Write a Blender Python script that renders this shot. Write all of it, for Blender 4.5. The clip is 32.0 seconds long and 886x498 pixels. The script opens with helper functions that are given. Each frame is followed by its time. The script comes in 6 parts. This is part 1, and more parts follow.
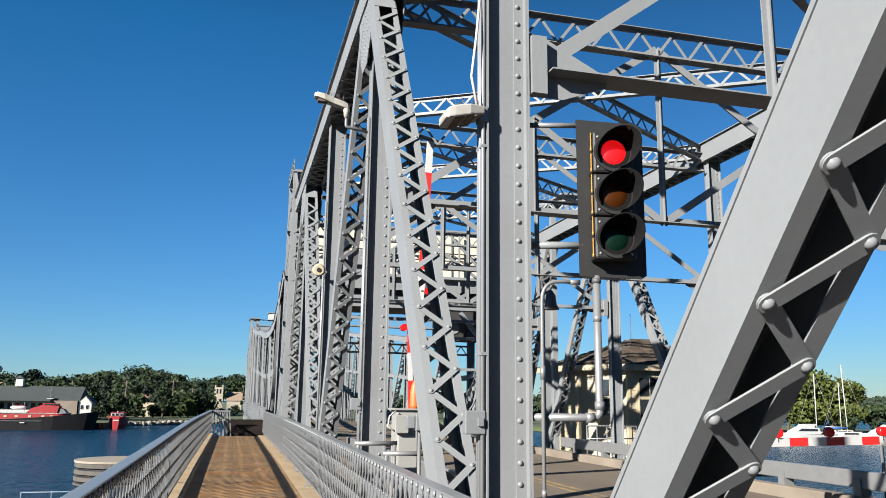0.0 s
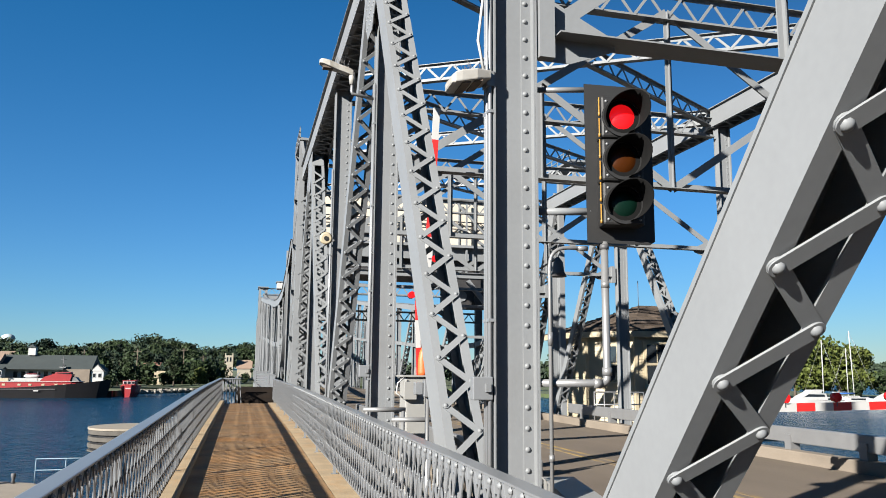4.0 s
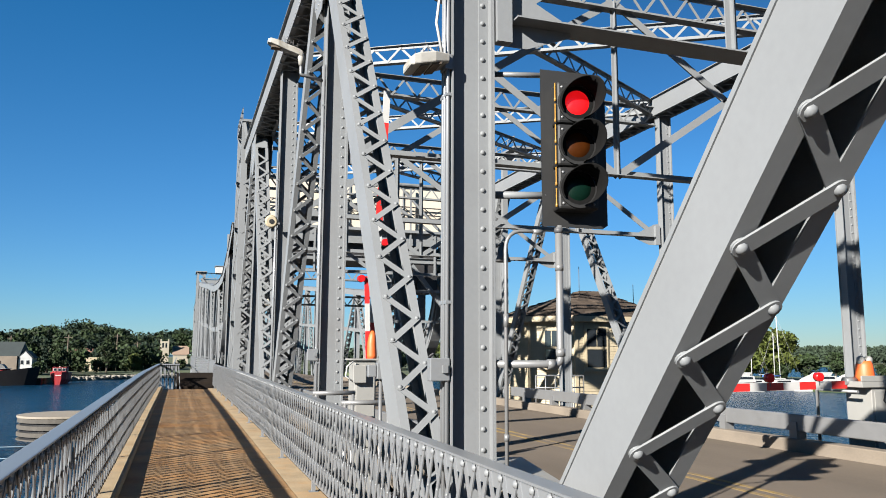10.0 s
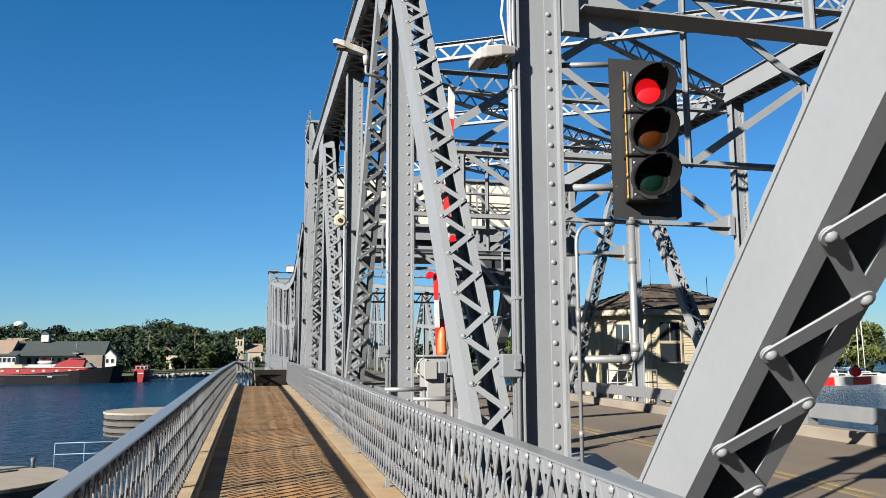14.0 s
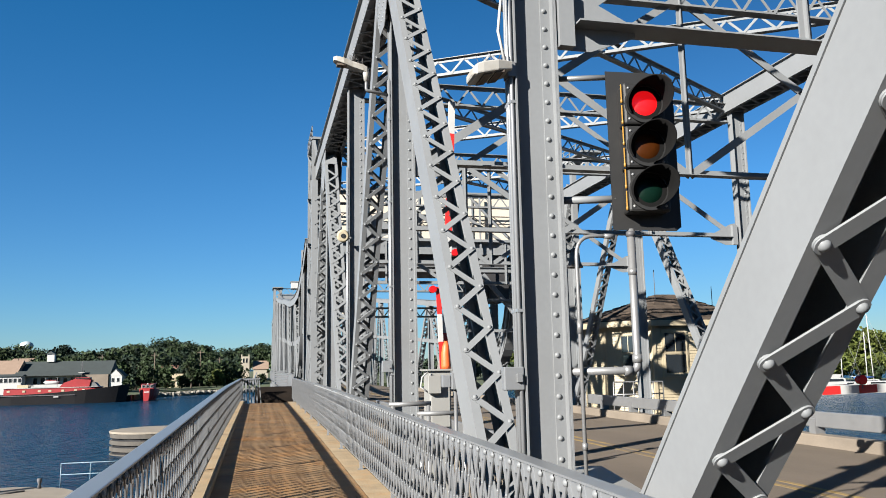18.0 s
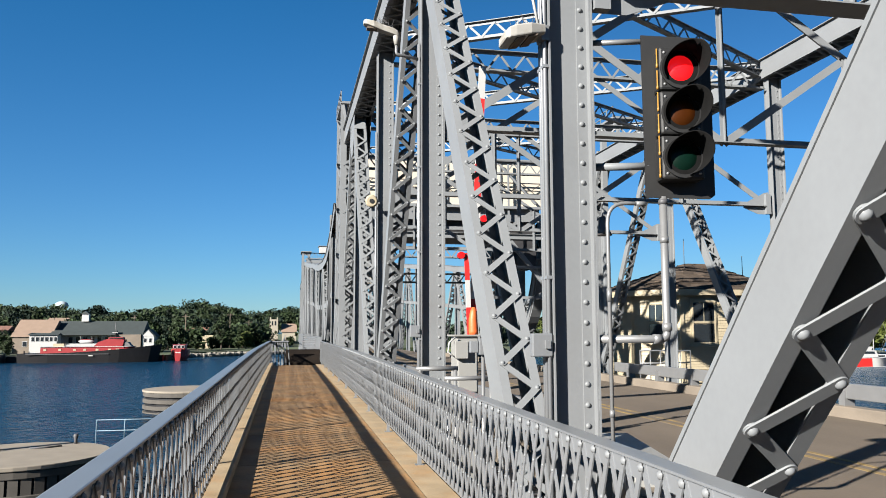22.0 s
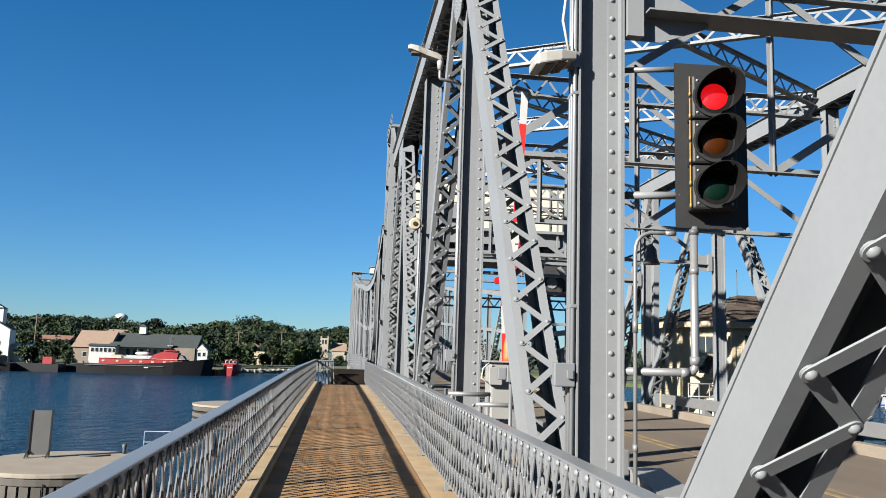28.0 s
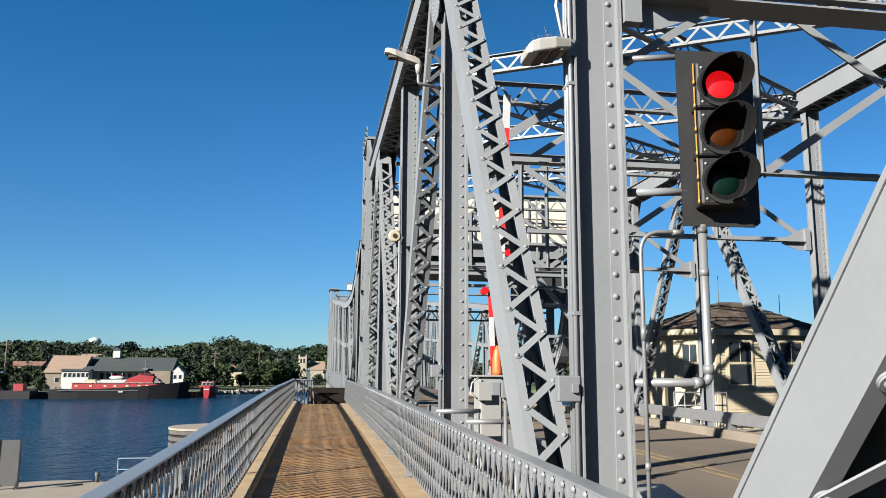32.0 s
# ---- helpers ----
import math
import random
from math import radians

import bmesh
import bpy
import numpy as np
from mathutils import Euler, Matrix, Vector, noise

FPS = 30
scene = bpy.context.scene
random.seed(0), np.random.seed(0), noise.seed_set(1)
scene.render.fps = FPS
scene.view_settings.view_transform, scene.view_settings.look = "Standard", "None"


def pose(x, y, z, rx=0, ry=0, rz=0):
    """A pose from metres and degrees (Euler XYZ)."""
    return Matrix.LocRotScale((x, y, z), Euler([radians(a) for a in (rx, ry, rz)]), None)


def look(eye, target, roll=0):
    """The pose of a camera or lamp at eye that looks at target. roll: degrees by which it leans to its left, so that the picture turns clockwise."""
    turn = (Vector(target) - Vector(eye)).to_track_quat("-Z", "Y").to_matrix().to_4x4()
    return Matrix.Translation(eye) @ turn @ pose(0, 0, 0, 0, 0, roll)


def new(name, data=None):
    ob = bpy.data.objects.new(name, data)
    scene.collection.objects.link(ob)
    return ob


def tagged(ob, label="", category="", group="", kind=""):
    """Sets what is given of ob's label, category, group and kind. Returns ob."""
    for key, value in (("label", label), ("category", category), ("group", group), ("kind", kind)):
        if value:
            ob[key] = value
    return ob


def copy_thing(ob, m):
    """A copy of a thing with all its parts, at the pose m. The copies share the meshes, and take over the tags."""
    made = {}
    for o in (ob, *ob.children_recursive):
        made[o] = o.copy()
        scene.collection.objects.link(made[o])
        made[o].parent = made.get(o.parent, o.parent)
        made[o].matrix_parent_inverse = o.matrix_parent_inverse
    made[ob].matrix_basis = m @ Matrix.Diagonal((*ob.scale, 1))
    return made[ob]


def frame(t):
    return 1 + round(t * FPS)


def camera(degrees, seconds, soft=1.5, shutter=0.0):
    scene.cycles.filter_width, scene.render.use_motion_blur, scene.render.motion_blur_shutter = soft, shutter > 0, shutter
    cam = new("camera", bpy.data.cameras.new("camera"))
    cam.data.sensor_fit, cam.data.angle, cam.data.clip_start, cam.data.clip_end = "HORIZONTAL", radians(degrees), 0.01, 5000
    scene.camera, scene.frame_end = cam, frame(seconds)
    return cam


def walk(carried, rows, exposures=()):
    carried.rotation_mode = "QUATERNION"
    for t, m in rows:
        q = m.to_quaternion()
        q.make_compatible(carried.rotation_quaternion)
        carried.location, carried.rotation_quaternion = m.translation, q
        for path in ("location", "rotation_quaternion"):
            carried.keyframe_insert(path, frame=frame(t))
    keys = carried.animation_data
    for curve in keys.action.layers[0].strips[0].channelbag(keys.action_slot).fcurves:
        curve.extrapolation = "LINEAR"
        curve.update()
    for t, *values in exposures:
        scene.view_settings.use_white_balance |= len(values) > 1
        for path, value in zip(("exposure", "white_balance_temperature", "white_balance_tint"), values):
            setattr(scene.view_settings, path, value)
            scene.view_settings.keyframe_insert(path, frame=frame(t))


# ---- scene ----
# Bridge along y, river on both sides, walkway deck top at z = 0.
cam = camera(59.6, 32.0, soft=0.9)
ROWS = [  # seconds, eye x y z, yaw, pitch, roll
    (0, 0.021, -0.431, 1.568, -14.85, 11.24, 0.71),
    (0.5, 0.021, -0.440, 1.568, -13.41, 11.66, 0.55),
    (1, 0.022, -0.440, 1.579, -13.09, 11.71, 0.80),
    (1.5, 0.034, -0.443, 1.570, -11.82, 11.93, 1.10),
    (2, 0.031, -0.453, 1.565, -12.97, 11.55, 0.94),
    (2.5, 0.026, -0.457, 1.572, -14.38, 11.20, 0.90),
    (3, 0.022, -0.456, 1.569, -14.22, 10.52, 0.60),
    (3.5, 0.029, -0.439, 1.564, -15.17, 10.16, 0.51),
    (4, 0.030, -0.408, 1.562, -14.32, 8.88, 0.50),
    (4.5, 0.020, -0.402, 1.556, -12.89, 8.20, 1.17),
    (6.5, 0.009, -0.413, 1.558, -13.37, 9.20, 0.84),
    (7, -0.026, -0.408, 1.554, -13.79, 8.99, 0.70),
    (7.5, -0.102, -0.417, 1.541, -16.00, 9.33, -0.00),
    (8, -0.128, -0.427, 1.538, -16.75, 9.23, 0.94),
    (8.5, -0.117, -0.438, 1.538, -17.37, 8.79, 0.32),
    (9, -0.103, -0.425, 1.538, -18.33, 8.06, 0.71),
    (9.5, -0.089, -0.403, 1.535, -18.32, 8.18, 0.19),
    (10, -0.094, -0.396, 1.534, -18.72, 7.83, 0.25),
    (10.5, -0.100, -0.395, 1.530, -19.49, 7.99, 0.52),
    (11, -0.086, -0.397, 1.527, -24.41, 8.36, 0.09),
    (11.5, -0.055, -0.385, 1.536, -30.48, 8.01, -0.54),
    (12, -0.059, -0.394, 1.541, -28.40, 8.26, -1.15),
    (12.5, -0.068, -0.401, 1.535, -25.45, 8.21, -0.93),
    (13, -0.070, -0.379, 1.540, -23.02, 7.85, -0.53),
    (13.5, -0.102, -0.367, 1.539, -18.12, 7.24, -0.07),
    (14, -0.105, -0.359, 1.538, -13.75, 7.51, -0.26),
    (14.5, -0.106, -0.371, 1.538, -12.20, 7.66, -0.06),
    (16.5, -0.108, -0.391, 1.531, -9.56, 7.40, -0.05),
    (17, -0.095, -0.382, 1.536, -11.11, 7.43, -0.27),
    (17.5, -0.089, -0.380, 1.539, -12.37, 8.58, -0.53),
    (18, -0.085, -0.392, 1.536, -13.45, 8.55, -1.10),
    (18.5, -0.083, -0.395, 1.536, -13.79, 8.56, -1.11),
    (19, -0.098, -0.395, 1.536, -13.14, 7.88, -0.61),
    (19.5, -0.076, -0.342, 1.544, -12.53, 7.81, -0.09),
    (20, -0.114, -0.387, 1.529, -10.96, 7.53, 0.74),
    (20.5, -0.112, -0.369, 1.532, -11.53, 7.84, 1.80),
    (21, -0.122, -0.395, 1.530, -10.60, 6.94, 0.58),
    (21.5, -0.115, -0.411, 1.524, -10.25, 6.26, 0.48),
    (22, -0.102, -0.382, 1.533, -11.39, 6.07, -0.16),
    (22.5, -0.081, -0.355, 1.541, -8.38, 5.69, 0.25),
    (23, -0.050, -0.371, 1.560, -0.80, 6.21, 0.13),
    (23.5, -0.041, -0.375, 1.538, 0.83, 7.29, 0.69),
    (24, 0.044, -0.392, 1.546, -2.43, 7.45, 1.27),
    (24.5, 0.032, -0.416, 1.551, -3.68, 7.29, 2.28),
    (25, 0.038, -0.389, 1.549, -3.48, 7.32, 2.20),
    (25.5, 0.027, -0.403, 1.541, -3.22, 6.92, 1.59),
    (26, 0.033, -0.367, 1.536, -4.85, 6.95, 1.55),
    (26.5, 0.041, -0.393, 1.542, -8.41, 7.09, 1.27),
    (28.5, 0.118, -0.399, 1.548, -7.29, 7.84, 1.98),
    (29, 0.116, -0.402, 1.547, -7.19, 7.83, 1.73),
    (29.5, 0.136, -0.397, 1.552, -6.60, 8.17, 1.15),
    (30, 0.156, -0.407, 1.552, -6.75, 8.33, 0.81),
    (30.5, 0.163, -0.407, 1.548, -6.55, 7.84, 0.53),
    (31, 0.170, -0.359, 1.539, -5.36, 6.38, 0.85),
    (31.5, 0.143, -0.171, 1.544, -6.82, 5.50, 1.55),
    (32, 0.084, 0.094, 1.549, -9.21, 8.88, 0.27),
]
walk(cam, [(t, pose(x, y, z, 90 + p, 0, w) @ pose(0, 0, 0, 0, 0, r)) for t, x, y, z, w, p, r in ROWS])

# ---- light ----
SUN_EL, SUN_DIR = radians(24), Vector((-0.82, -0.57, 0)).normalized()
world = bpy.data.worlds.new("sky")
scene.world = world
world.use_nodes = True
wn = world.node_tree
sky = wn.nodes.new("ShaderNodeTexSky")
sky.sky_type, sky.sun_disc = "NISHITA", False
sky.sun_elevation, sky.sun_rotation = SUN_EL, math.atan2(SUN_DIR.x, SUN_DIR.y)
sky.altitude, sky.air_density, sky.dust_density, sky.ozone_density = 0, 1.0, 0.0, 5.0
co, sep = wn.nodes.new("ShaderNodeTexCoord"), wn.nodes.new("ShaderNodeSeparateXYZ")
wn.links.new(co.outputs["Generated"], sep.inputs[0])
blue = wn.nodes.new("ShaderNodeValToRGB")  # clear-air tint from horizon to zenith
blue.color_ramp.elements[0].position, blue.color_ramp.elements[0].color = 0.0, (0.50, 0.72, 0.93, 1)
blue.color_ramp.elements[1].position, blue.color_ramp.elements[1].color = 0.45, (0.165, 0.74, 0.98, 1)
zen = blue.color_ramp.elements.new(0.75)
zen.color = (0.035, 0.19, 0.28, 1)
haze = wn.nodes.new("ShaderNodeValToRGB")  # duller horizon over the lake, away from the sun
for e, (pos, col) in zip([haze.color_ramp.elements[0], haze.color_ramp.elements[1], haze.color_ramp.elements.new(0.22), haze.color_ramp.elements.new(0.75)], ((0.0, (0.42, 0.51, 0.58, 1)), (0.45, (0.165, 0.74, 0.98, 1)), (0.22, (0.35, 0.70, 0.91, 1)), (0.75, (0.035, 0.19, 0.28, 1)))):
    e.position, e.color = pos, col
wn.links.new(sep.outputs["Z"], haze.inputs[0])
side = wn.nodes.new("ShaderNodeMapRange")
side.inputs["From Min"].default_value, side.inputs["From Max"].default_value = -0.1, 0.75
wn.links.new(sep.outputs["X"], side.inputs["Value"])
both = wn.nodes.new("ShaderNodeMix")
both.data_type = "RGBA"
wn.links.new(side.outputs[0], both.inputs["Factor"])
wn.links.new(blue.outputs["Color"], both.inputs["A"])
wn.links.new(haze.outputs["Color"], both.inputs["B"])
wn.links.new(sep.outputs["Z"], blue.inputs[0])
tint = wn.nodes.new("ShaderNodeMix")
tint.data_type, tint.blend_type = "RGBA", "MULTIPLY"
tint.inputs["Factor"].default_value = 1.0
wn.links.new(both.outputs["Result"], tint.inputs["B"])
wn.links.new(sky.outputs[0], tint.inputs["A"])
wn.links.new(tint.outputs["Result"], wn.nodes["Background"].inputs[0])
wn.nodes["Background"].inputs[1].default_value = 0.035
sun = new("sun", bpy.data.lights.new("sun", "SUN"))
sun.data.energy, sun.data.angle, sun.data.color = 5.0, radians(0.6), (1.0, 0.95, 0.88)
sun.matrix_world = look((0, 0, 0), -(SUN_DIR * math.cos(SUN_EL) + Vector((0, 0, math.sin(SUN_EL)))))
scene.view_settings.exposure = 1.94

# ---- materials ----
def material(name, color, rough=0.6, metal=0.0, var=0.12, scale=6.0, fine=60.0, bump=0.1, second=None, amount=0.5, spec=0.5, island=0.0, stretch=(1, 1, 1), wear=(0.5, 0.75)):
    """Base colour varied at two scales, with an optional second colour in patches, and fine relief."""
    m = bpy.data.materials.new(name)
    m.use_nodes = True
    nt = m.node_tree
    n, l = nt.nodes, nt.links
    b = n["Principled BSDF"]
    b.inputs["Roughness"].default_value, b.inputs["Metallic"].default_value = rough, metal
    b.inputs["Specular IOR Level"].default_value = spec
    tc, mp = n.new("ShaderNodeTexCoord"), n.new("ShaderNodeMapping")
    mp.inputs["Scale"].default_value = stretch
    geo = n.new("ShaderNodeNewGeometry")
    l.new(geo.outputs["Position"], mp.inputs["Vector"])
    big, small = n.new("ShaderNodeTexNoise"), n.new("ShaderNodeTexNoise")
    big.inputs["Scale"].default_value, big.inputs["Detail"].default_value = scale, 5
    small.inputs["Scale"].default_value, small.inputs["Detail"].default_value = fine, 3
    l.new(mp.outputs[0], big.inputs["Vector"])
    l.new(mp.outputs[0], small.inputs["Vector"])
    mixf = n.new("ShaderNodeMath")
    mixf.operation = "MULTIPLY_ADD"
    l.new(small.outputs["Fac"], mixf.inputs[0])
    mixf.inputs[1].default_value = 0.4
    l.new(big.outputs["Fac"], mixf.inputs[2])
    ramp = n.new("ShaderNodeMapRange")
    ramp.inputs["From Min"].default_value, ramp.inputs["From Max"].default_value = 0.4, 1.0
    ramp.inputs["To Min"].default_value, ramp.inputs["To Max"].default_value = 1 - var, 1 + var
    l.new(mixf.outputs[0], ramp.inputs["Value"])
    out = None
    base = n.new("ShaderNodeMix")
    base.data_type = "RGBA"
    base.inputs["A"].default_value = (*color, 1)
    base.inputs["B"].default_value = (*(second or color), 1)
    patch = n.new("ShaderNodeTexNoise")
    patch.inputs["Scale"].default_value, patch.inputs["Detail"].default_value, patch.inputs["Roughness"].default_value = scale * 0.6, 8, 0.65
    l.new(mp.outputs[0], patch.inputs["Vector"])
    pr = n.new("ShaderNodeMapRange")
    pr.inputs["From Min"].default_value, pr.inputs["From Max"].default_value = wear
    pr.inputs["To Max"].default_value = amount if second else 0
    l.new(patch.outputs["Fac"], pr.inputs["Value"])
    l.new(pr.outputs[0], base.inputs["Factor"])
    mul = n.new("ShaderNodeVectorMath")
    mul.operation = "SCALE"
    l.new(base.outputs["Result"], mul.inputs[0])
    l.new(ramp.outputs[0], mul.inputs["Scale"])
    last = mul.outputs[0]
    if island:
        info, add = n.new("ShaderNodeObjectInfo"), n.new("ShaderNodeMath")
        add.operation = "ADD"
        l.new(info.outputs["Random"], add.inputs[0])
        l.new(geo.outputs["Random Per Island"], add.inputs[1])
        fr = n.new("ShaderNodeMath")
        fr.operation = "FRACT"
        l.new(add.outputs[0], fr.inputs[0])
        r2, m2 = n.new("ShaderNodeMapRange"), n.new("ShaderNodeVectorMath")
        r2.inputs["To Min"].default_value, r2.inputs["To Max"].default_value = 1 - island, 1 + island
        l.new(fr.outputs[0], r2.inputs["Value"])
        m2.operation = "SCALE"
        l.new(last, m2.inputs[0])
        l.new(r2.outputs[0], m2.inputs["Scale"])
        last = m2.outputs[0]
    l.new(last, b.inputs["Base Color"])
    if bump:
        bp = n.new("ShaderNodeBump")
        bp.inputs["Strength"].default_value, bp.inputs["Distance"].default_value = bump, 0.01
        l.new(mixf.outputs[0], bp.inputs["Height"])
        l.new(bp.outputs[0], b.inputs["Normal"])
    return m


GRATING = material("dark_brown_grating", (0.00776, 0.00564, 0.00423), 0.95, 0, 0.3, 3, 40, 0.3, (0.0176, 0.0106, 0.00564), 0.5, 0.1)
VISORBLACK = material("matt_black_visor", (0.00317, 0.00317, 0.00317), 0.9, 0, 0.3, 20, 90, 0.1, None, 0, 0.12)
SIGNGREY = material("weathered_sign_back", (0.0846, 0.0846, 0.0832), 0.6, 0.2, 0.1, 2, 30, 0.1, (0.0635, 0.0599, 0.0564), 0.5)
CHURCHSTONE = material("pale_church_stone", (0.212, 0.19, 0.148), 0.9, 0, 0.1, 0.5, 4, 0.1)
BLACKSTEEL = material("greasy_black_steel", (0.0155, 0.0155, 0.0169), 0.6, 0, 0.25, 3, 50, 0.2, (0.0423, 0.0353, 0.0282), 0.5)
RAILBLUE = material("faded_blue_rail_paint", (0.092, 0.134, 0.166), 0.5, 0, 0.1, 3, 40, 0.05)
TANWALL = material("grey_tan_wall", (0.121, 0.0981, 0.0761), 0.9, 0, 0.15, 1, 8, 0.1)
KERBCONC = material("weathered_kerb_concrete", (0.131, 0.109, 0.0846), 0.9, 0, 0.2, 1.5, 40, 0.3, (0.092, 0.0776, 0.0635), 0.7, 0.3, 0, (1, 0.5, 1))
# paler, bluer leaf green: distance haze put into the base colour
FARLEAF = material("haze_tinted_leaves", (0.0233, 0.0353, 0.0212), 0.8, 0, 0.3, 0.05, 1, 0.0, (0.0155, 0.0254, 0.0183), 0.8, 0.2, 0.3)
STEEL = material("grey_bridge_paint", (0.131, 0.138, 0.143), 0.5, 0, 0.09, 1.2, 25, 0.08, (0.108, 0.108, 0.107), 0.5, 0.2)
RAILPAINT = material("grey_rail_paint", (0.121, 0.128, 0.135), 0.33, 0, 0.06, 2, 40, 0.06, (0.0989, 0.0946, 0.0877), 0.3, 0.55)
GALV = material("galvanised_steel", (0.148, 0.15, 0.151), 0.42, 0.35, 0.08, 4, 60, 0.05, (0.12, 0.12, 0.12), 0.5)
DECK = material("rusty_deck_steel", (0.176, 0.112, 0.055), 0.75, 0.0, 0.36, 1.6, 30, 0.4, (0.205, 0.0877, 0.0176), 0.75, 0.3, 0.10, (1, 1, 1), (0.42, 0.7))
KERBY = material("weathered_timber_kerb", (0.232, 0.176, 0.107), 0.8, 0, 0.25, 3, 50, 0.3, (0.25, 0.125, 0.036), 0.6, 0.3)
CONCRETE = material("pale_concrete", (0.168, 0.148, 0.120), 0.9, 0, 0.12, 1.5, 40, 0.3, (0.150, 0.131, 0.105), 0.6, 0.3)
ROAD = material("worn_road_concrete", (0.0903, 0.0719, 0.0536), 0.9, 0, 0.2, 0.7, 50, 0.25, (0.067, 0.0536, 0.0409), 0.7, 0.3, 0, (1, 0.35, 1))
YELLOW = material("road_paint_yellow", (0.19, 0.127, 0.0388), 0.85, 0, 0.25, 6, 80, 0.2, (0.0989, 0.0762, 0.0529), 0.95, 0.3, 0, (1, 0.4, 1), (0.38, 0.6))
BLACK = material("black_housing", (0.00388, 0.00388, 0.00388), 0.6, 0, 0.2, 8, 80, 0.1, (0.0113, 0.0106, 0.0092), 0.5)
DARKSTEEL = material("dark_steel", (0.0494, 0.0494, 0.0529), 0.6, 0, 0.15, 3, 50, 0.2, (0.092, 0.0776, 0.0635), 0.5)
WHITE = material("white_paint", (0.296, 0.296, 0.289), 0.5, 0, 0.05, 3, 50, 0.08, (0.282, 0.268, 0.247), 0.4)
GRANARY = material("fresh_white_clapboard", (0.52, 0.52, 0.50), 0.6, 0, 0.05, 1.5, 20, 0.1, (0.43, 0.42, 0.40), 0.4)
CREAM = material("cream_clapboard", (0.254, 0.215, 0.144), 0.7, 0, 0.05, 3, 50, 0.1)
RED = material("red_reflective_paint", (0.317, 0.0106, 0.0092), 0.5, 0, 0.06, 4, 50, 0.08)
REDLENS = material("red_lens", (0.388, 0.00705, 0.00846), 0.25, 0, 0.05, 10, 80, 0.0)
ORANGE = material("orange_vinyl", (0.437, 0.0776, 0.0141), 0.55, 0, 0.1, 5, 40, 0.3)
SHINGLE = material("brown_shingle", (0.0423, 0.0317, 0.0233), 0.9, 0, 0.3, 6, 60, 0.4, (0.0846, 0.0635, 0.0494), 0.6, 0.2, 0.4)
HULLRED = material("red_hull_paint", (0.176, 0.00705, 0.00846), 0.5, 0, 0.08, 1, 10, 0.05)
HULLBLACK = material("black_hull_paint", (0.007, 0.007, 0.008), 0.55, 0, 0.2, 1, 10, 0.05, (0.013, 0.010, 0.009), 0.5, 0.25)
HULLGREEN = material("dark_green_paint", (0.00846, 0.0339, 0.0225), 0.5, 0, 0.1, 1, 10, 0.05)
BRICK = material("red_brick", (0.12, 0.0599, 0.0423), 0.9, 0, 0.2, 1, 6, 0.2, (0.155, 0.0846, 0.0635), 0.5)
TANROOF = material("tan_roof", (0.162, 0.114, 0.0828), 0.9, 0, 0.12, 1, 8, 0.1)
DARKROOF = material("dark_green_roof", (0.0212, 0.0282, 0.0282), 0.8, 0, 0.15, 1, 8, 0.1)
WINGLASS = material("dark_window_glass", (0.0141, 0.0176, 0.0212), 0.08, 0, 0.1, 1, 8, 0.0, None, 0, 0.8)
BARK = material("tree_bark", (0.0705, 0.0529, 0.0388), 0.9, 0, 0.3, 4, 20, 0.5)
LEAF = material("deciduous_leaves", (0.0146, 0.0259, 0.00736), 0.75, 0, 0.35, 0.12, 2, 0.0, (0.00791, 0.0152, 0.00621), 0.8, 0.25, 0.45)
LEAFY = material("yellow_green_leaves", (0.0423, 0.0536, 0.00904), 0.7, 0, 0.3, 0.25, 2, 0.0, (0.0338, 0.0479, 0.0102), 0.8, 0.25, 0.4)
PINE = material("dark_conifer_needles", (0.00791, 0.0164, 0.0096), 0.8, 0, 0.35, 0.25, 2, 0.0, (0.00564, 0.0113, 0.00564), 0.8, 0.2, 0.4)
GRASS = material("shore_grass", (0.0338, 0.0479, 0.0141), 0.95, 0, 0.3, 0.08, 1.0, 0.3, (0.0621, 0.0564, 0.0282), 0.7)
STONE = material("shore_riprap", (0.148, 0.138, 0.116), 0.9, 0, 0.3, 1, 10, 0.4, (0.12, 0.113, 0.0989), 0.6, 0.3, 0.3)
CW = material("counterweight_concrete", (0.366, 0.324, 0.261), 0.85, 0, 0.08, 0.8, 20, 0.2, (0.324, 0.282, 0.218), 0.5)
BOX = material("pale_cabinet_paint", (0.169, 0.168, 0.158), 0.5, 0, 0.06, 3, 40, 0.08, (0.198, 0.187, 0.169), 0.4)
PIERBAND = material("weathered_pier_timber", (0.0599, 0.055, 0.048), 0.9, 0, 0.2, 1.5, 30, 0.4, (0.0423, 0.0374, 0.0324), 0.6, 0.3, 0.12)
TOWERBLUE = material("pale_blue_paint", (0.268, 0.324, 0.353), 0.6, 0, 0.05, 1, 8, 0.0)
GOLD = material("yellow_hinge_paint", (0.233, 0.12, 0.0176), 0.5, 0, 0.2, 30, 90, 0.1)
LAMPWHITE = material("weathered_lamp_white", (0.24, 0.233, 0.212), 0.6, 0, 0.1, 8, 60, 0.1, (0.141, 0.113, 0.0776), 0.7)
CANVASBLUE = material("blue_canvas", (0.0212, 0.0846, 0.296), 0.8, 0, 0.1, 4, 30, 0.1)


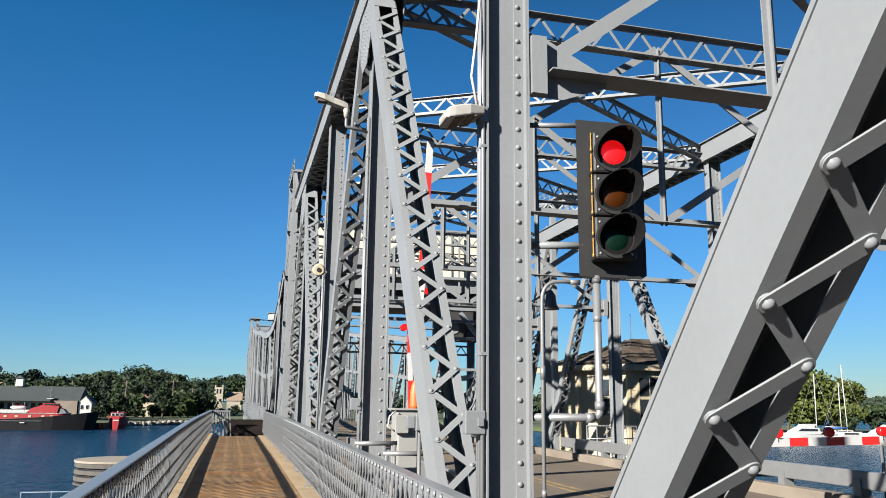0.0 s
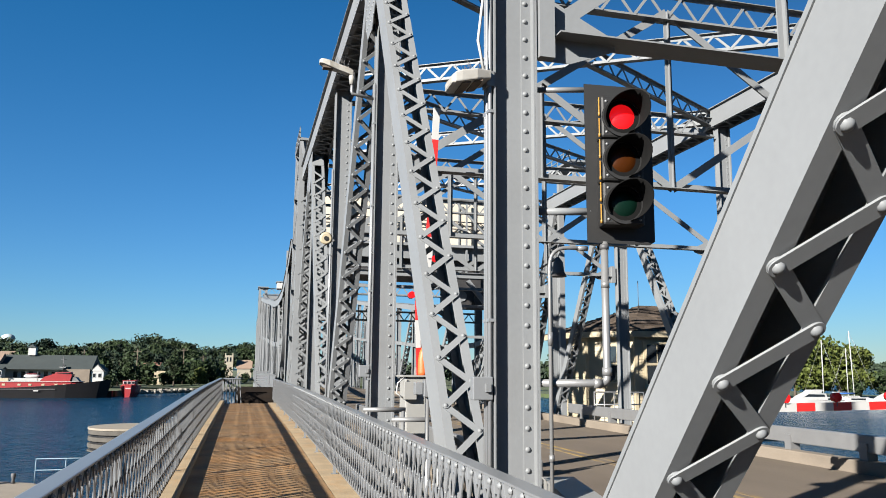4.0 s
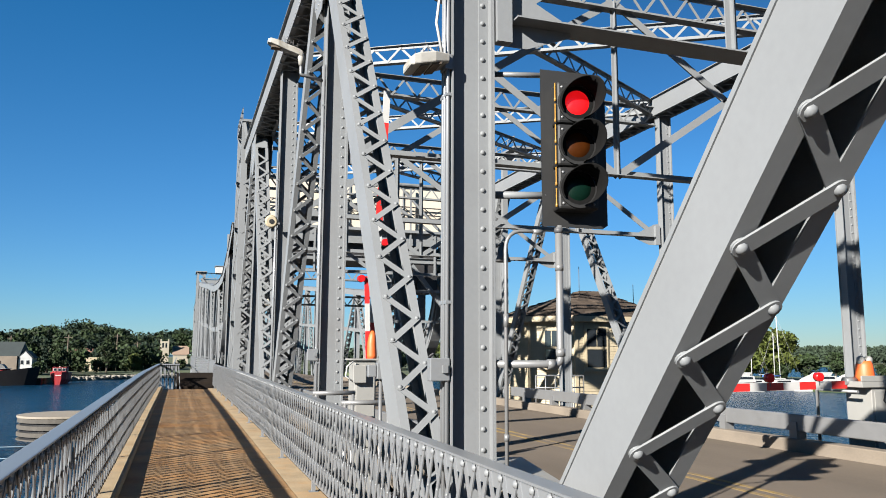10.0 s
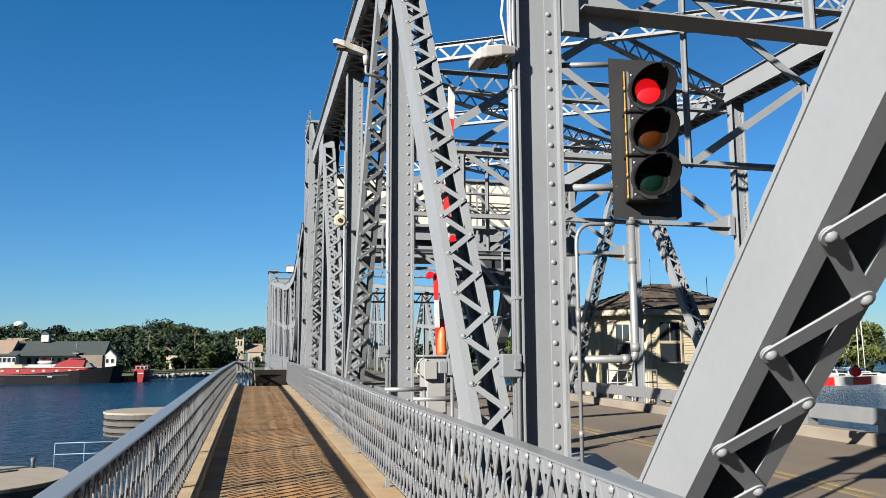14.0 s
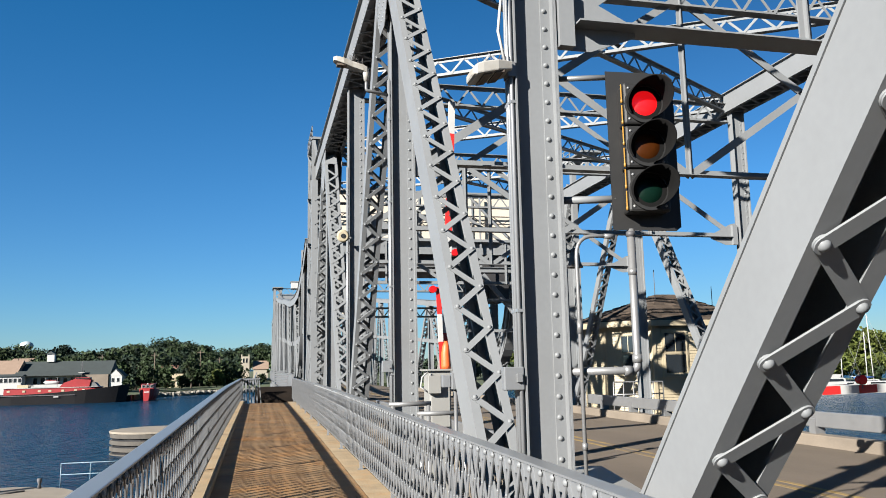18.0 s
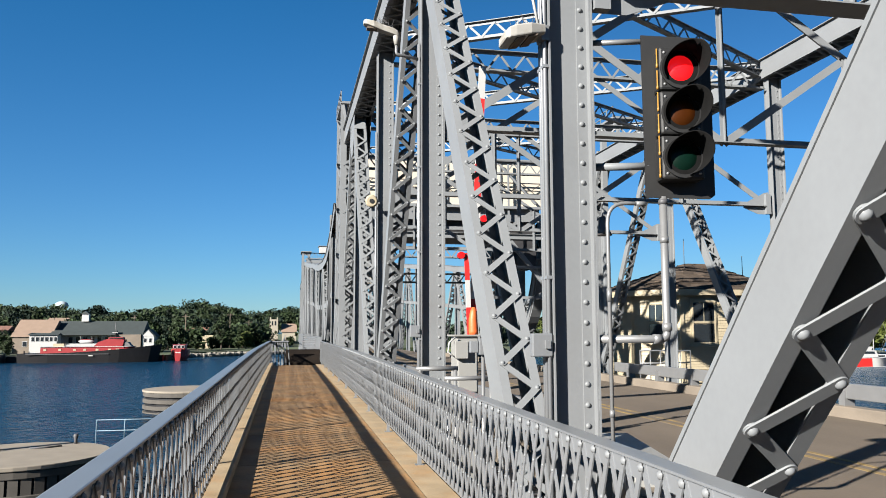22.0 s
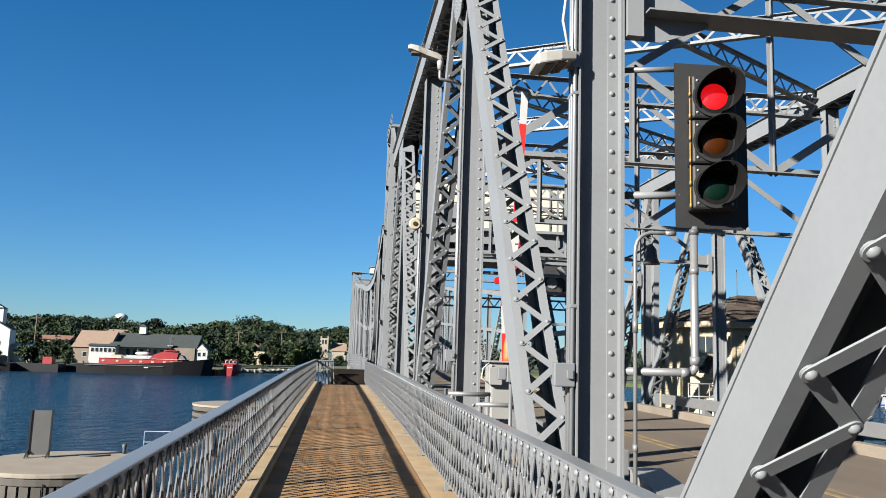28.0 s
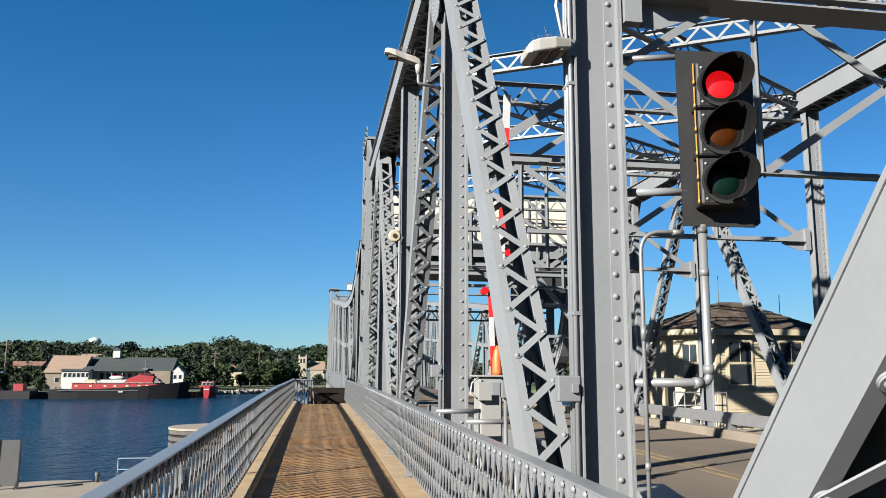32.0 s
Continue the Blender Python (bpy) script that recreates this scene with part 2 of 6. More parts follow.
def water_material():
    m = bpy.data.materials.new("river_water")
    m.use_nodes = True
    n, l = m.node_tree.nodes, m.node_tree.links
    b = n["Principled BSDF"]
    b.inputs["Base Color"].default_value = (0.0025, 0.0195, 0.0425, 1)
    b.inputs["Roughness"].default_value = 0.2
    b.inputs["Specular IOR Level"].default_value = 0.22
    b.inputs["IOR"].default_value = 1.33
    geo, mp = n.new("ShaderNodeNewGeometry"), n.new("ShaderNodeMapping")
    mp.inputs["Scale"].default_value = (0.45, 1.0, 1.0)
    mp.inputs["Rotation"].default_value = (0, 0, radians(25))
    l.new(geo.outputs["Position"], mp.inputs["Vector"])
    a, c = n.new("ShaderNodeTexNoise"), n.new("ShaderNodeTexNoise")
    a.inputs["Scale"].default_value, a.inputs["Detail"].default_value = 1.5, 7
    c.inputs["Scale"].default_value, c.inputs["Detail"].default_value = 0.12, 3
    l.new(mp.outputs[0], a.inputs["Vector"])
    l.new(mp.outputs[0], c.inputs["Vector"])
    add = n.new("ShaderNodeMath")
    add.operation = "MULTIPLY_ADD"
    l.new(c.outputs["Fac"], add.inputs[0])
    add.inputs[1].default_value = 1.2
    l.new(a.outputs["Fac"], add.inputs[2])
    bp = n.new("ShaderNodeBump")
    bp.inputs["Strength"].default_value, bp.inputs["Distance"].default_value = 1.0, 1.6
    l.new(add.outputs[0], bp.inputs["Height"])
    l.new(bp.outputs[0], b.inputs["Normal"])
    return m


WATER = water_material()


def glow(name, color, strength):
    m = bpy.data.materials.new(name)
    m.use_nodes = True
    b = m.node_tree.nodes["Principled BSDF"]
    b.inputs["Base Color"].default_value = (*[c * 0.6 for c in color], 1)
    b.inputs["Emission Color"].default_value = (*color, 1)
    b.inputs["Emission Strength"].default_value = strength
    b.inputs["Roughness"].default_value = 0.3
    return m


REDGLOW = glow("lit_red_signal", (1.0, 0.008, 0.012), 0.165)
AMBER = material("amber_lens", (0.03, 0.008, 0.001), 0.4, 0, 0.1, 20, 90, 0.1, spec=0.12)
GREENL = material("green_lens", (0.001, 0.008, 0.005), 0.4, 0, 0.1, 20, 90, 0.1, spec=0.12)

# ---- builders ----
class Shape:
    """Gathers boxes, bars, tubes and domes into one mesh."""

    def __init__(self):
        self.v, self.f, self.smooth = [], [], []

    def add(self, verts, faces, smooth=False):
        k = len(self.v)
        self.v += [tuple(p) for p in verts]
        self.f += [tuple(k + i for i in f) for f in faces]
        self.smooth += [smooth] * len(faces)
        return self

    def hexa(self, p):
        """Eight corners: bottom four anticlockwise, then top four."""
        return self.add(p, [(3, 2, 1, 0), (4, 5, 6, 7), (0, 1, 5, 4), (1, 2, 6, 5), (2, 3, 7, 6), (3, 0, 4, 7)])

    def box(self, x0, y0, z0, x1, y1, z1):
        return self.hexa([(x0, y0, z0), (x1, y0, z0), (x1, y1, z0), (x0, y1, z0), (x0, y0, z1), (x1, y0, z1), (x1, y1, z1), (x0, y1, z1)])

    def bar(self, a, b, side, w, t, shift=(0, 0, 0)):
        """Straight bar from a to b, w wide along side and t thick across it."""
        a, b = Vector(a) + Vector(shift), Vector(b) + Vector(shift)
        d = (b - a).normalized()
        s = Vector(side)
        s = (s - d * s.dot(d)).normalized()
        n = d.cross(s)
        s, n = s * w / 2, n * t / 2
        return self.hexa([a - s - n, a + s - n, a + s + n, a - s + n, b - s - n, b + s - n, b + s + n, b - s + n])

    def tube(self, pts, r, sides=10, caps=True):
        pts = [Vector(p) for p in pts]
        rs = list(r) if hasattr(r, "__len__") else [r] * len(pts)
        ring, verts, faces = None, [], []
        up = None
        for i, p in enumerate(pts):
            d = (pts[min(i + 1, len(pts) - 1)] - pts[max(i - 1, 0)]).normalized()
            if up is None:
                up = Vector((0, 0, 1)) if abs(d.z) < 0.9 else Vector((1, 0, 0))
            s = d.cross(up).normalized()
            up = s.cross(d).normalized()
            verts += [p + (s * math.cos(a) + up * math.sin(a)) * rs[i] for a in (2 * math.pi * k / sides for k in range(sides))]
        for i in range(len(pts) - 1):
            faces += [(i * sides + k, i * sides + (k + 1) % sides, (i + 1) * sides + (k + 1) % sides, (i + 1) * sides + k) for k in range(sides)]
        self.add(verts, faces, True)
        if caps:
            m = len(self.v) - len(verts)
            self.f += [tuple(m + k for k in reversed(range(sides))), tuple(m + (len(pts) - 1) * sides + k for k in range(sides))]
            self.smooth += [False, False]
        return self

    def dome(self, c, n, r, h=None, sides=8):
        """Rivet head."""
        c, n = Vector(c), Vector(n).normalized()
        s = n.orthogonal().normalized()
        u = n.cross(s)
        h = h or r * 0.7
        verts, faces = [], []
        for k, (q, e) in enumerate(((1, 0), (0.82, 0.55), (0.4, 0.92))):
            verts += [c + (s * math.cos(a) + u * math.sin(a)) * r * q + n * h * e for a in (2 * math.pi * i / sides for i in range(sides))]
        verts.append(c + n * h)
        for k in range(2):
            faces += [(k * sides + i, k * sides + (i + 1) % sides, (k + 1) * sides + (i + 1) % sides, (k + 1) * sides + i) for i in range(sides)]
        faces += [(2 * sides + i, 2 * sides + (i + 1) % sides, 3 * sides) for i in range(sides)]
        return self.add(verts, faces, True)

    def prism(self, poly, axis, a0, a1):
        """Flat outline (pairs of the two other axes) pushed along one axis."""
        put = {"x": lambda a, p: (a, p[0], p[1]), "y": lambda a, p: (p[0], a, p[1]), "z": lambda a, p: (p[0], p[1], a)}[axis]
        n = len(poly)
        verts = [put(a0, p) for p in poly] + [put(a1, p) for p in poly]
        return self.add(verts, [tuple(reversed(range(n))), tuple(range(n, 2 * n))] + [(i, (i + 1) % n, n + (i + 1) % n, n + i) for i in range(n)])

    def mesh(self, name):
        m = bpy.data.meshes.new(name)
        m.from_pydata(self.v, [], self.f)
        m.polygons.foreach_set("use_smooth", self.smooth)
        bm = bmesh.new()
        bm.from_mesh(m)
        bmesh.ops.recalc_face_normals(bm, faces=bm.faces)
        bm.to_mesh(m)
        bm.free()
        return m


def part(name, shape, mat, parent=None, label="", bevel=0.0):
    """One mesh object of a shape, under its thing or part."""
    me = shape.mesh(name) if isinstance(shape, Shape) else shape
    if mat and not me.materials:
        me.materials.append(mat)
    ob = new(name, me)
    ob.parent = parent
    if label:
        ob["label"] = label
    if bevel:
        mod = ob.modifiers.new("edge", "BEVEL")
        mod.width, mod.segments, mod.limit_method = bevel, 2, "ANGLE"
    return ob


def thing(name, label, category, group="", kind="", at=(0, 0, 0)):
    ob = new(name)
    ob.location = at
    return tagged(ob, label, category, group, kind)


def solid(name, shape, mat, label, category, group="", kind="", bevel=0.0):
    return tagged(part(name, shape, mat, None, "", bevel), label, category, group, kind)


X = Vector((1, 0, 0))
Y = Vector((0, 1, 0))
Z = Vector((0, 0, 1))


def lacing(parent, a, b, s, n, half, pitch, bar_w=0.065, rivet=0.02, single=True, name="lacing_bar", exact=False):
    """Zigzag bars in the plane through a-b whose outward normal is n; half: half the width along s between rivet lines."""
    d = (b - a).normalized()
    count = max(2, int((b - a).length / pitch * 2))
    step = pitch / 2 if exact else (b - a).length / count
    bars, riv = Shape(), Shape()
    cache = {}
    for i in range(count):
        sg = 1 if i % 2 else -1
        p, q = a + d * step * i - s * half * sg, a + d * step * (i + 1) + s * half * sg
        e = (q - p).normalized() * bar_w * 0.45
        lift = n * (0.006 + (0.010 if i % 2 else 0))
        if single:
            if sg not in cache:
                cache[sg] = (Shape().bar(p, q, n.cross(q - p), bar_w, 0.01, lift).tube([p + lift - n * 0.0047, p + lift + n * 0.0047], bar_w / 2, 14).tube([q + lift - n * 0.0047, q + lift + n * 0.0047], bar_w / 2, 14), i)
                me = cache[sg][0].mesh(name)
                me.materials.append(STEEL)
                cache[sg] = (me, i)
                part(name, me, None, parent)
            else:
                ob = part(name, cache[sg][0], None, parent)
                ob.location = d * step * (i - cache[sg][1])
        else:
            bars.bar(p - e, q + e, n.cross(q - p), bar_w, 0.01, lift)
        if rivet:
            riv.dome(p + n * 0.02, n, rivet)
    if rivet:
        part("rivets", riv, STEEL, parent)
    if not single:
        part("lacing", bars, STEEL, parent)


def member(name, parent, p0, p1, width, depth, faces=(1,), pitch=0.56, single=True, flange=0.085, bar_w=0.065, rivet=0.02, plate_ends=True, start=None):
    """Built-up strut of two side channels in planes of constant x, laced on the faces given (+1 upper, -1 lower, along the normal in the truss plane)."""
    p0, p1 = Vector(p0), Vector(p1)
    d = (p1 - p0).normalized()
    n = d.cross(X).normalized()
    sh = Shape()
    for sx in (-1, 1):
        off = X * sx * (width / 2 - 0.007)
        sh.bar(p0, p1, n, depth, 0.014, off)
        for sn in (-1, 1):
            sh.bar(p0, p1, X, flange - 0.014, 0.012, X * sx * (width / 2 - flange / 2 - 0.007) + n * sn * (depth / 2 - 0.006))
    length = (p1 - p0).length
    if plate_ends:
        for sn in faces:
            for t0, t1 in ((0.02, 0.07), (0.94, 0.98)):
                sh.bar(p0 + d * length * t0, p0 + d * length * t1, X, width - 0.03, 0.01, n * sn * (depth / 2 + 0.005))
    ob = part(name, sh, STEEL, parent)
    for sn in faces:
        lacing(ob, p0 + d * (length * 0.07 if start is None else start) + n * sn * depth / 2, p0 + d * length * 0.94 + n * sn * depth / 2, X, n * sn, width / 2 - flange * 0.55, pitch, bar_w, rivet, single, "lacing_bar", start is not None)
    return ob


def post(parent, x, y, z0, z1, single=True, rivet=True):
    """Vertical: two shallow side channels in x, with a recessed web and a riveted angle facing the near end."""
    x, w, f, k = x + 0.025, 0.36, y - 0.23, y - 0.06
    sh = Shape()
    for sx in (-1, 1):
        xs = x + sx * (w / 2 - 0.007)
        sh.box(xs - 0.007, f, z0, xs + 0.007, k, z1)
        sh.box(xs - 0.028, k - 0.012, z0, xs + 0.028, k, z1)
    sh.box(x - w / 2 + 0.014, f + 0.082, z0, x + w / 2 - 0.014, f + 0.094, z1)
    ob = part("post", sh, STEEL, parent)
    part("angle", Shape().box(x + w / 2 - 0.108, f + 0.068, z0 + 0.1, x + w / 2 - 0.016, f + 0.081, z1 - 0.1).box(x + w / 2 - 0.028, f + 0.006, z0 + 0.1, x + w / 2 - 0.016, f + 0.068, z1 - 0.1), STEEL, ob)
    if rivet:
        rv = Shape()
        z = z0 + 0.3
        while z < z1 - 0.3:
            rv.dome((x + w / 2 - 0.078, f + 0.067, z), -Y, 0.022)
            z += 0.153
        part("rivets", rv, STEEL, ob)
    return ob


def laced_strut(parent, a, b, depth, up, width=0.16, pitch=0.5, single=False, name="strut", bar_w=0.05):
    """Shallow lattice beam: two flanges depth apart along up, zigzag web."""
    a, b, up = Vector(a), Vector(b), Vector(up)
    d = (b - a).normalized()
    up = (up - d * up.dot(d)).normalized()
    s = d.cross(up)
    sh = Shape()
    for k in (-1, 1):
        sh.bar(a, b, s, width, 0.014, up * k * depth / 2)
        sh.bar(a, b, up, 0.08, 0.014, up * k * (depth / 2 - 0.04))
    count = max(2, int((b - a).length / pitch) * 2)
    st = (b - a).length / count
    for i in range(count):
        sg = 1 if i % 2 else -1
        p, q = a + d * st * i - up * sg * (depth / 2 - 0.04), a + d * st * (i + 1) + up * sg * (depth / 2 - 0.04)
        sh.bar(p, q, up, bar_w, 0.01, s * (0.012 if sg > 0 else -0.012))
    return part(name, sh, STEEL, parent)

# ---- river, shores ----
WZ = -4.2
g = Shape().add([(-4000, -800, WZ), (4000, -800, WZ), (4000, 4800, WZ), (-4000, 4800, WZ)], [(0, 1, 2, 3)])
solid("water", g, WATER, "rippled blue river water", "water", "", "structure")

# ---- trusses ----
XL, XR, XM = 1.985, 11.85, 6.92
PY = [5.31 + 5.75 * k for k in range(5)]
ZB, ZT = -1.0, 8.12


def truss(name, x, near):
    t = thing(name, "grey riveted steel through truss with laced diagonals", "bridge truss", "bridge trusses", "structure")
    for k, y in enumerate(PY):
        post(t, x, y, ZB, ZT - 0.25, near, near or k < 3)
    # end post leaning back over the near end
    xe = x - 0.0375
    member("end_post", t, (xe, 4.66, ZB), (xe, -3.3, ZT - 0.1), 0.385, 0.29, (-1,), 0.536, near, 0.09, 0.075, 0.026, True, 0.553)
    ax = Vector((0, -7.96, ZT - 0.1 - ZB)).normalized()
    up = ax.cross(X)
    part("cover_plate", Shape().bar(Vector((xe, 4.66, ZB)), Vector((xe, -3.3, ZT - 0.1)), X, 0.40, 0.024, up * 0.158), STEEL, t)
    tops, bottoms = (1, 3), (0, 2, 4)
    for b in bottoms:
        for tp in tops:
            if abs(b - tp) == 1:
                sgn = 1 if tp > b else -1
                member("diagonal", t, (x - 0.075, PY[b] + sgn * 0.1 - 0.35 * (b == 0), ZB), (x - 0.075, PY[tp] - sgn * 0.25, ZT - 0.2), 0.36, 0.36 if b == 0 else 0.26, (-1, 1), 0.500, near and b < 4, 0.08, 0.06, 0.022 if near else 0, True, 0.805)
    ch = Shape()
    y0, y1 = -4.0, PY[4] + 0.4
    for sx in (-1, 1):
        ch.box(x + sx * 0.27 - 0.008, y0, ZT - 0.24, x + sx * 0.27 + 0.008, y1, ZT + 0.22)
        ch.box(x + sx * 0.23 - 0.05, y0, ZT - 0.252, x + sx * 0.23 + 0.05, y1, ZT - 0.24)
    ch.box(x - 0.34, y0, ZT + 0.22, x + 0.34, y1, ZT + 0.24)
    chord = part("top_chord", ch, STEEL, t)
    lacing(chord, Vector((x, 5.3, ZT - 0.25)), Vector((x, y1, ZT - 0.25)), X, -Z, 0.22, 0.5, 0.06, 0, False)
    rv = Shape()
    yy = 5.0
    while yy < y1 and near:
        rv.dome((x - 0.279, yy, ZT - 0.19), -X, 0.02)
        yy += 0.16
    if near:
        part("rivets", rv, STEEL, chord)
    bc = Shape()
    for sx in (-1, 1):
        bc.box(x + sx * 0.22 - 0.01, -4, ZB - 0.25, x + sx * 0.22 + 0.01, y1, ZB + 0.25)
    part("bottom_chord", bc, STEEL, t)
    for k in tops:
        gs = Shape()
        for sx in (-1, 1):
            gs.prism([(PY[k] - 0.75, ZT - 0.2), (PY[k] - 0.45, ZT - 1.05), (PY[k] - 0.2, ZT - 1.35), (PY[k] + 0.2, ZT - 1.35), (PY[k] + 0.45, ZT - 1.05), (PY[k] + 0.75, ZT - 0.2)], "x", x + sx * 0.245 - 0.006, x + sx * 0.245 + 0.006)
        gp = part("gusset_plate", gs, STEEL, t)
        gr = Shape()
        for a in range(6):
            for b in range(5):
                gr.dome((x - 0.251, PY[k] - 0.35 + a * 0.14, ZT - 1.15 + b * 0.19), -X, 0.02)
        part("rivets", gr, STEEL, gp)
    return t


truss_w = truss("truss_west", XL, True)
truss_e = truss("truss_east", XR, False)


# ---- cross frames between the trusses ----
def sway_frame(y, zs):
    t = thing("sway_frame", "grey steel cross frame bracing both trusses over the road", "cross bracing", "cross frames", "structure")
    a, b = XL + 0.22, XR - 0.22
    laced_strut(t, (a, y, ZT - 0.27), (b, y, ZT - 0.27), 0.5, Z, 0.2, 0.62)
    low = Shape()
    w = 0.28 if zs < 4.3 else 0.18
    low.bar((a + 0.15, y - 0.03, zs), (b - 0.15, y - 0.03, zs), Y, w, 0.014)
    low.bar((a, y + w / 2 - 0.04, zs + 0.06), (b, y + w / 2 - 0.04, zs + 0.06), Z, 0.11, 0.014)
    part("lower_strut", low, STEEL, t)
    q = (b - a) / 4
    top = ZT - 0.35
    for i, (x0, z0, x1, z1) in enumerate(((a, zs, a + q * 2, top), (b, zs, b - q * 2, top), (a + q, (zs + top) / 2, a + 2 * q, zs), (b - q, (zs + top) / 2, b - 2 * q, zs))):
        s = Shape()
        s.bar((x0, y, z0), (x1, y, z1), Z, 0.13, 0.012)
        s.bar((x0, y + 0.05, z0), (x1, y + 0.05, z1), Y, 0.1, 0.012)
        part("brace", s, STEEL, t)
    for xh in (a + q, a + 2 * q, b - q):
        s = Shape()
        s.box(xh - 0.06, y - 0.008, zs, xh + 0.06, y + 0.008, top if abs(xh - XM) < 0.5 else (zs + top) / 2)
        s.box(xh - 0.008, y - 0.05, zs, xh + 0.008, y + 0.05, top if abs(xh - XM) < 0.5 else (zs + top) / 2)
        part("hanger", s, STEEL, t)
    for xg, s1 in ((a, 1), (b, -1)):
        gs = Shape().prism([(xg, zs - 0.2), (xg, zs + 0.36), (xg + s1 * 0.12, zs + 0.34), (xg + s1 * 0.7, zs + 0.05), (xg + s1 * 0.7, zs - 0.05), (xg + s1 * 0.3, zs - 0.2)], "y", y - 0.012, y - 0.002)
        gp = part("gusset_plate", gs, STEEL, t)
        part("clip_angle", Shape().box(min(xg, xg + s1 * 0.13), y - 0.10, zs - 0.2, max(xg, xg + s1 * 0.13), y - 0.014, zs + 0.3), STEEL, gp)
    return t


for k, y in enumerate(PY):
    sway_frame(y - 0.1 if k else 5.15, 4.23 if k == 0 else 4.6)
lat = thing("top_lateral_bracing", "crossed laced steel bracing between the top chords", "bracing", "", "structure")
for k in range(-1, 4):
    y0 = PY[k] if k >= 0 else PY[0] - 5.75
    laced_strut(lat, (XL + 0.2, y0, ZT), (XR - 0.2, y0 + 5.75, ZT), 0.4, Z, 0.14, 0.6, name="lateral_brace")
    laced_strut(lat, (XR - 0.2, y0, ZT + 0.05), (XL + 0.2, y0 + 5.75, ZT + 0.05), 0.4, Z, 0.14, 0.6, name="lateral_brace")

# ---- walkway ----
WY0, WY1 = -3.5, 34.0
KL, KR = -0.74, 1.38
solid("walkway_bed", Shape().box(KL - 0.1, WY0, -0.2, KR + 0.1, 34.0, -0.035), DARKSTEEL, "dark steel bed under the walkway plates", "walkway", "", "structure")
floor = thing("walkway_floor", "rust-brown steel plate walkway deck", "walkway", "", "structure")
kw = solid("kerb_west", Shape().box(-0.86, WY0, -0.03, -0.615, WY1, 0.085), KERBY, "weathered tan kerb beam along the walkway", "kerb", "walkway kerbs", "structure", 0.008)
ke = solid("kerb_east", Shape().box(1.169, WY0, -0.03, 1.48, WY1, -0.004), KERBY, "weathered tan kerb plank with rust streaks", "kerb", "walkway kerbs", "structure", 0.006)


def railing(name, x, y0, y1, inward, posts, h, foot, s):
    t = thing(name, "grey painted steel lattice railing along the walkway", "railing", "walkway railings", "structure")
    leg = x + inward * 0.037
    tr = Shape().prism([(x - 0.055, h - 0.012), (x + 0.055, h - 0.012), (x + 0.055, h - 0.002), (x + 0.048, h), (x - 0.048, h), (x - 0.055, h - 0.002)], "y", y0, y1)
    part("handrail", tr, RAILPAINT, t)
    part("rail_angle", Shape().box(leg - 0.005, y0, h - 0.088, leg + 0.005, y1, h - 0.0125), RAILPAINT, t)
    part("bottom_bar", Shape().box(leg - 0.005, y0, foot - 0.03, leg + 0.005, y1, foot + (0.022 if inward > 0 else 0.04)), RAILPAINT, t)
    for i, yp in enumerate(posts):
        sp = Shape().box(x - 0.02, yp - 0.025, -0.03, x + 0.02, yp + 0.025, h - 0.02)
        sp.box(x - 0.05, yp - 0.05, -0.03, x + 0.05, yp + 0.05, 0.0)
        part("rail_post", sp, RAILPAINT, t)
    # crossed flat bars with a rivet at each crossing
    lo, hi = foot, h - 0.032
    run = s * 2
    far, knobs, cache = Shape(), Shape(), {}
    n = int((y1 - y0) / s)
    plane = leg + inward * 0.011
    for i in range(n):
        yk = y0 + 0.1 + s * i
        for sg in (-1, 1):
            if not (y0 < yk + sg * run < y1):
                continue
            near = 0.5 < yk < 18.0
            if near and sg in cache:
                ob = part("lattice_bar", cache[sg][0], None, t)
                ob.location.y = yk - cache[sg][1]
            else:
                sh = Shape() if near else far
                xb = plane + inward * sg * 0.0045
                sh.bar((xb, yk, hi + 0.012), (xb, yk + sg * run, lo), Y, 0.034, 0.008)
                if near:
                    me = sh.mesh("lattice_bar")
                    me.materials.append(RAILPAINT)
                    cache[sg] = (me, yk)
                    part("lattice_bar", me, None, t)
        if yk < 20:
            for fz in (0, 0.25, 0.5, 0.75):
                yz = yk + (s / 2 if fz in (0.25, 0.75) else 0)
                knobs.dome((plane + inward * 0.0075, yz, hi - (hi - lo) * fz), X * inward, 0.011 if fz else 0.02, 0.008 if fz else 0.014, 6)
    tagged(part("far_lattice", far, RAILPAINT, t), kind="stuff")
    tagged(part("rivets", knobs, STEEL, t), kind="stuff")
    return t


RAIL_POSTS = [-2.6 + 2.75 * k for k in range(14)]
rail_w = railing("railing_west", -0.80, WY0, WY1, 1, RAIL_POSTS, 1.02, 0.175, 0.2)
rail_e = railing("railing_east", 1.39, WY0, WY1, -1, RAIL_POSTS, 1.0, 0.16, 0.168)

# ---- road ----
RZ = -0.15
rd = Shape().box(3.35, -6, RZ - 0.3, 10.45, 130, RZ)
solid("road", rd, ROAD, "worn tan concrete bridge roadway with long shadows", "road", "", "structure")
for dx in (-0.13, 0.13):
    solid("road_line", Shape().box(XM + dx - 0.05, -6, RZ, XM + dx + 0.05, 130, RZ + 0.004), YELLOW, "worn yellow centre line on the road", "road marking", "centre lines", "structure")
solid("kerb_road_east", Shape().box(10.45, -6, RZ - 0.3, 10.75, 60, RZ + 0.22), KERBCONC, "pale concrete kerb at the road edge", "kerb", "", "structure", 0.02)
solid("kerb_road_west", Shape().box(3.05, -6, RZ - 0.3, 3.35, 60, RZ + 0.22), KERBCONC, "pale concrete kerb at the road edge", "kerb", "", "structure", 0.02)
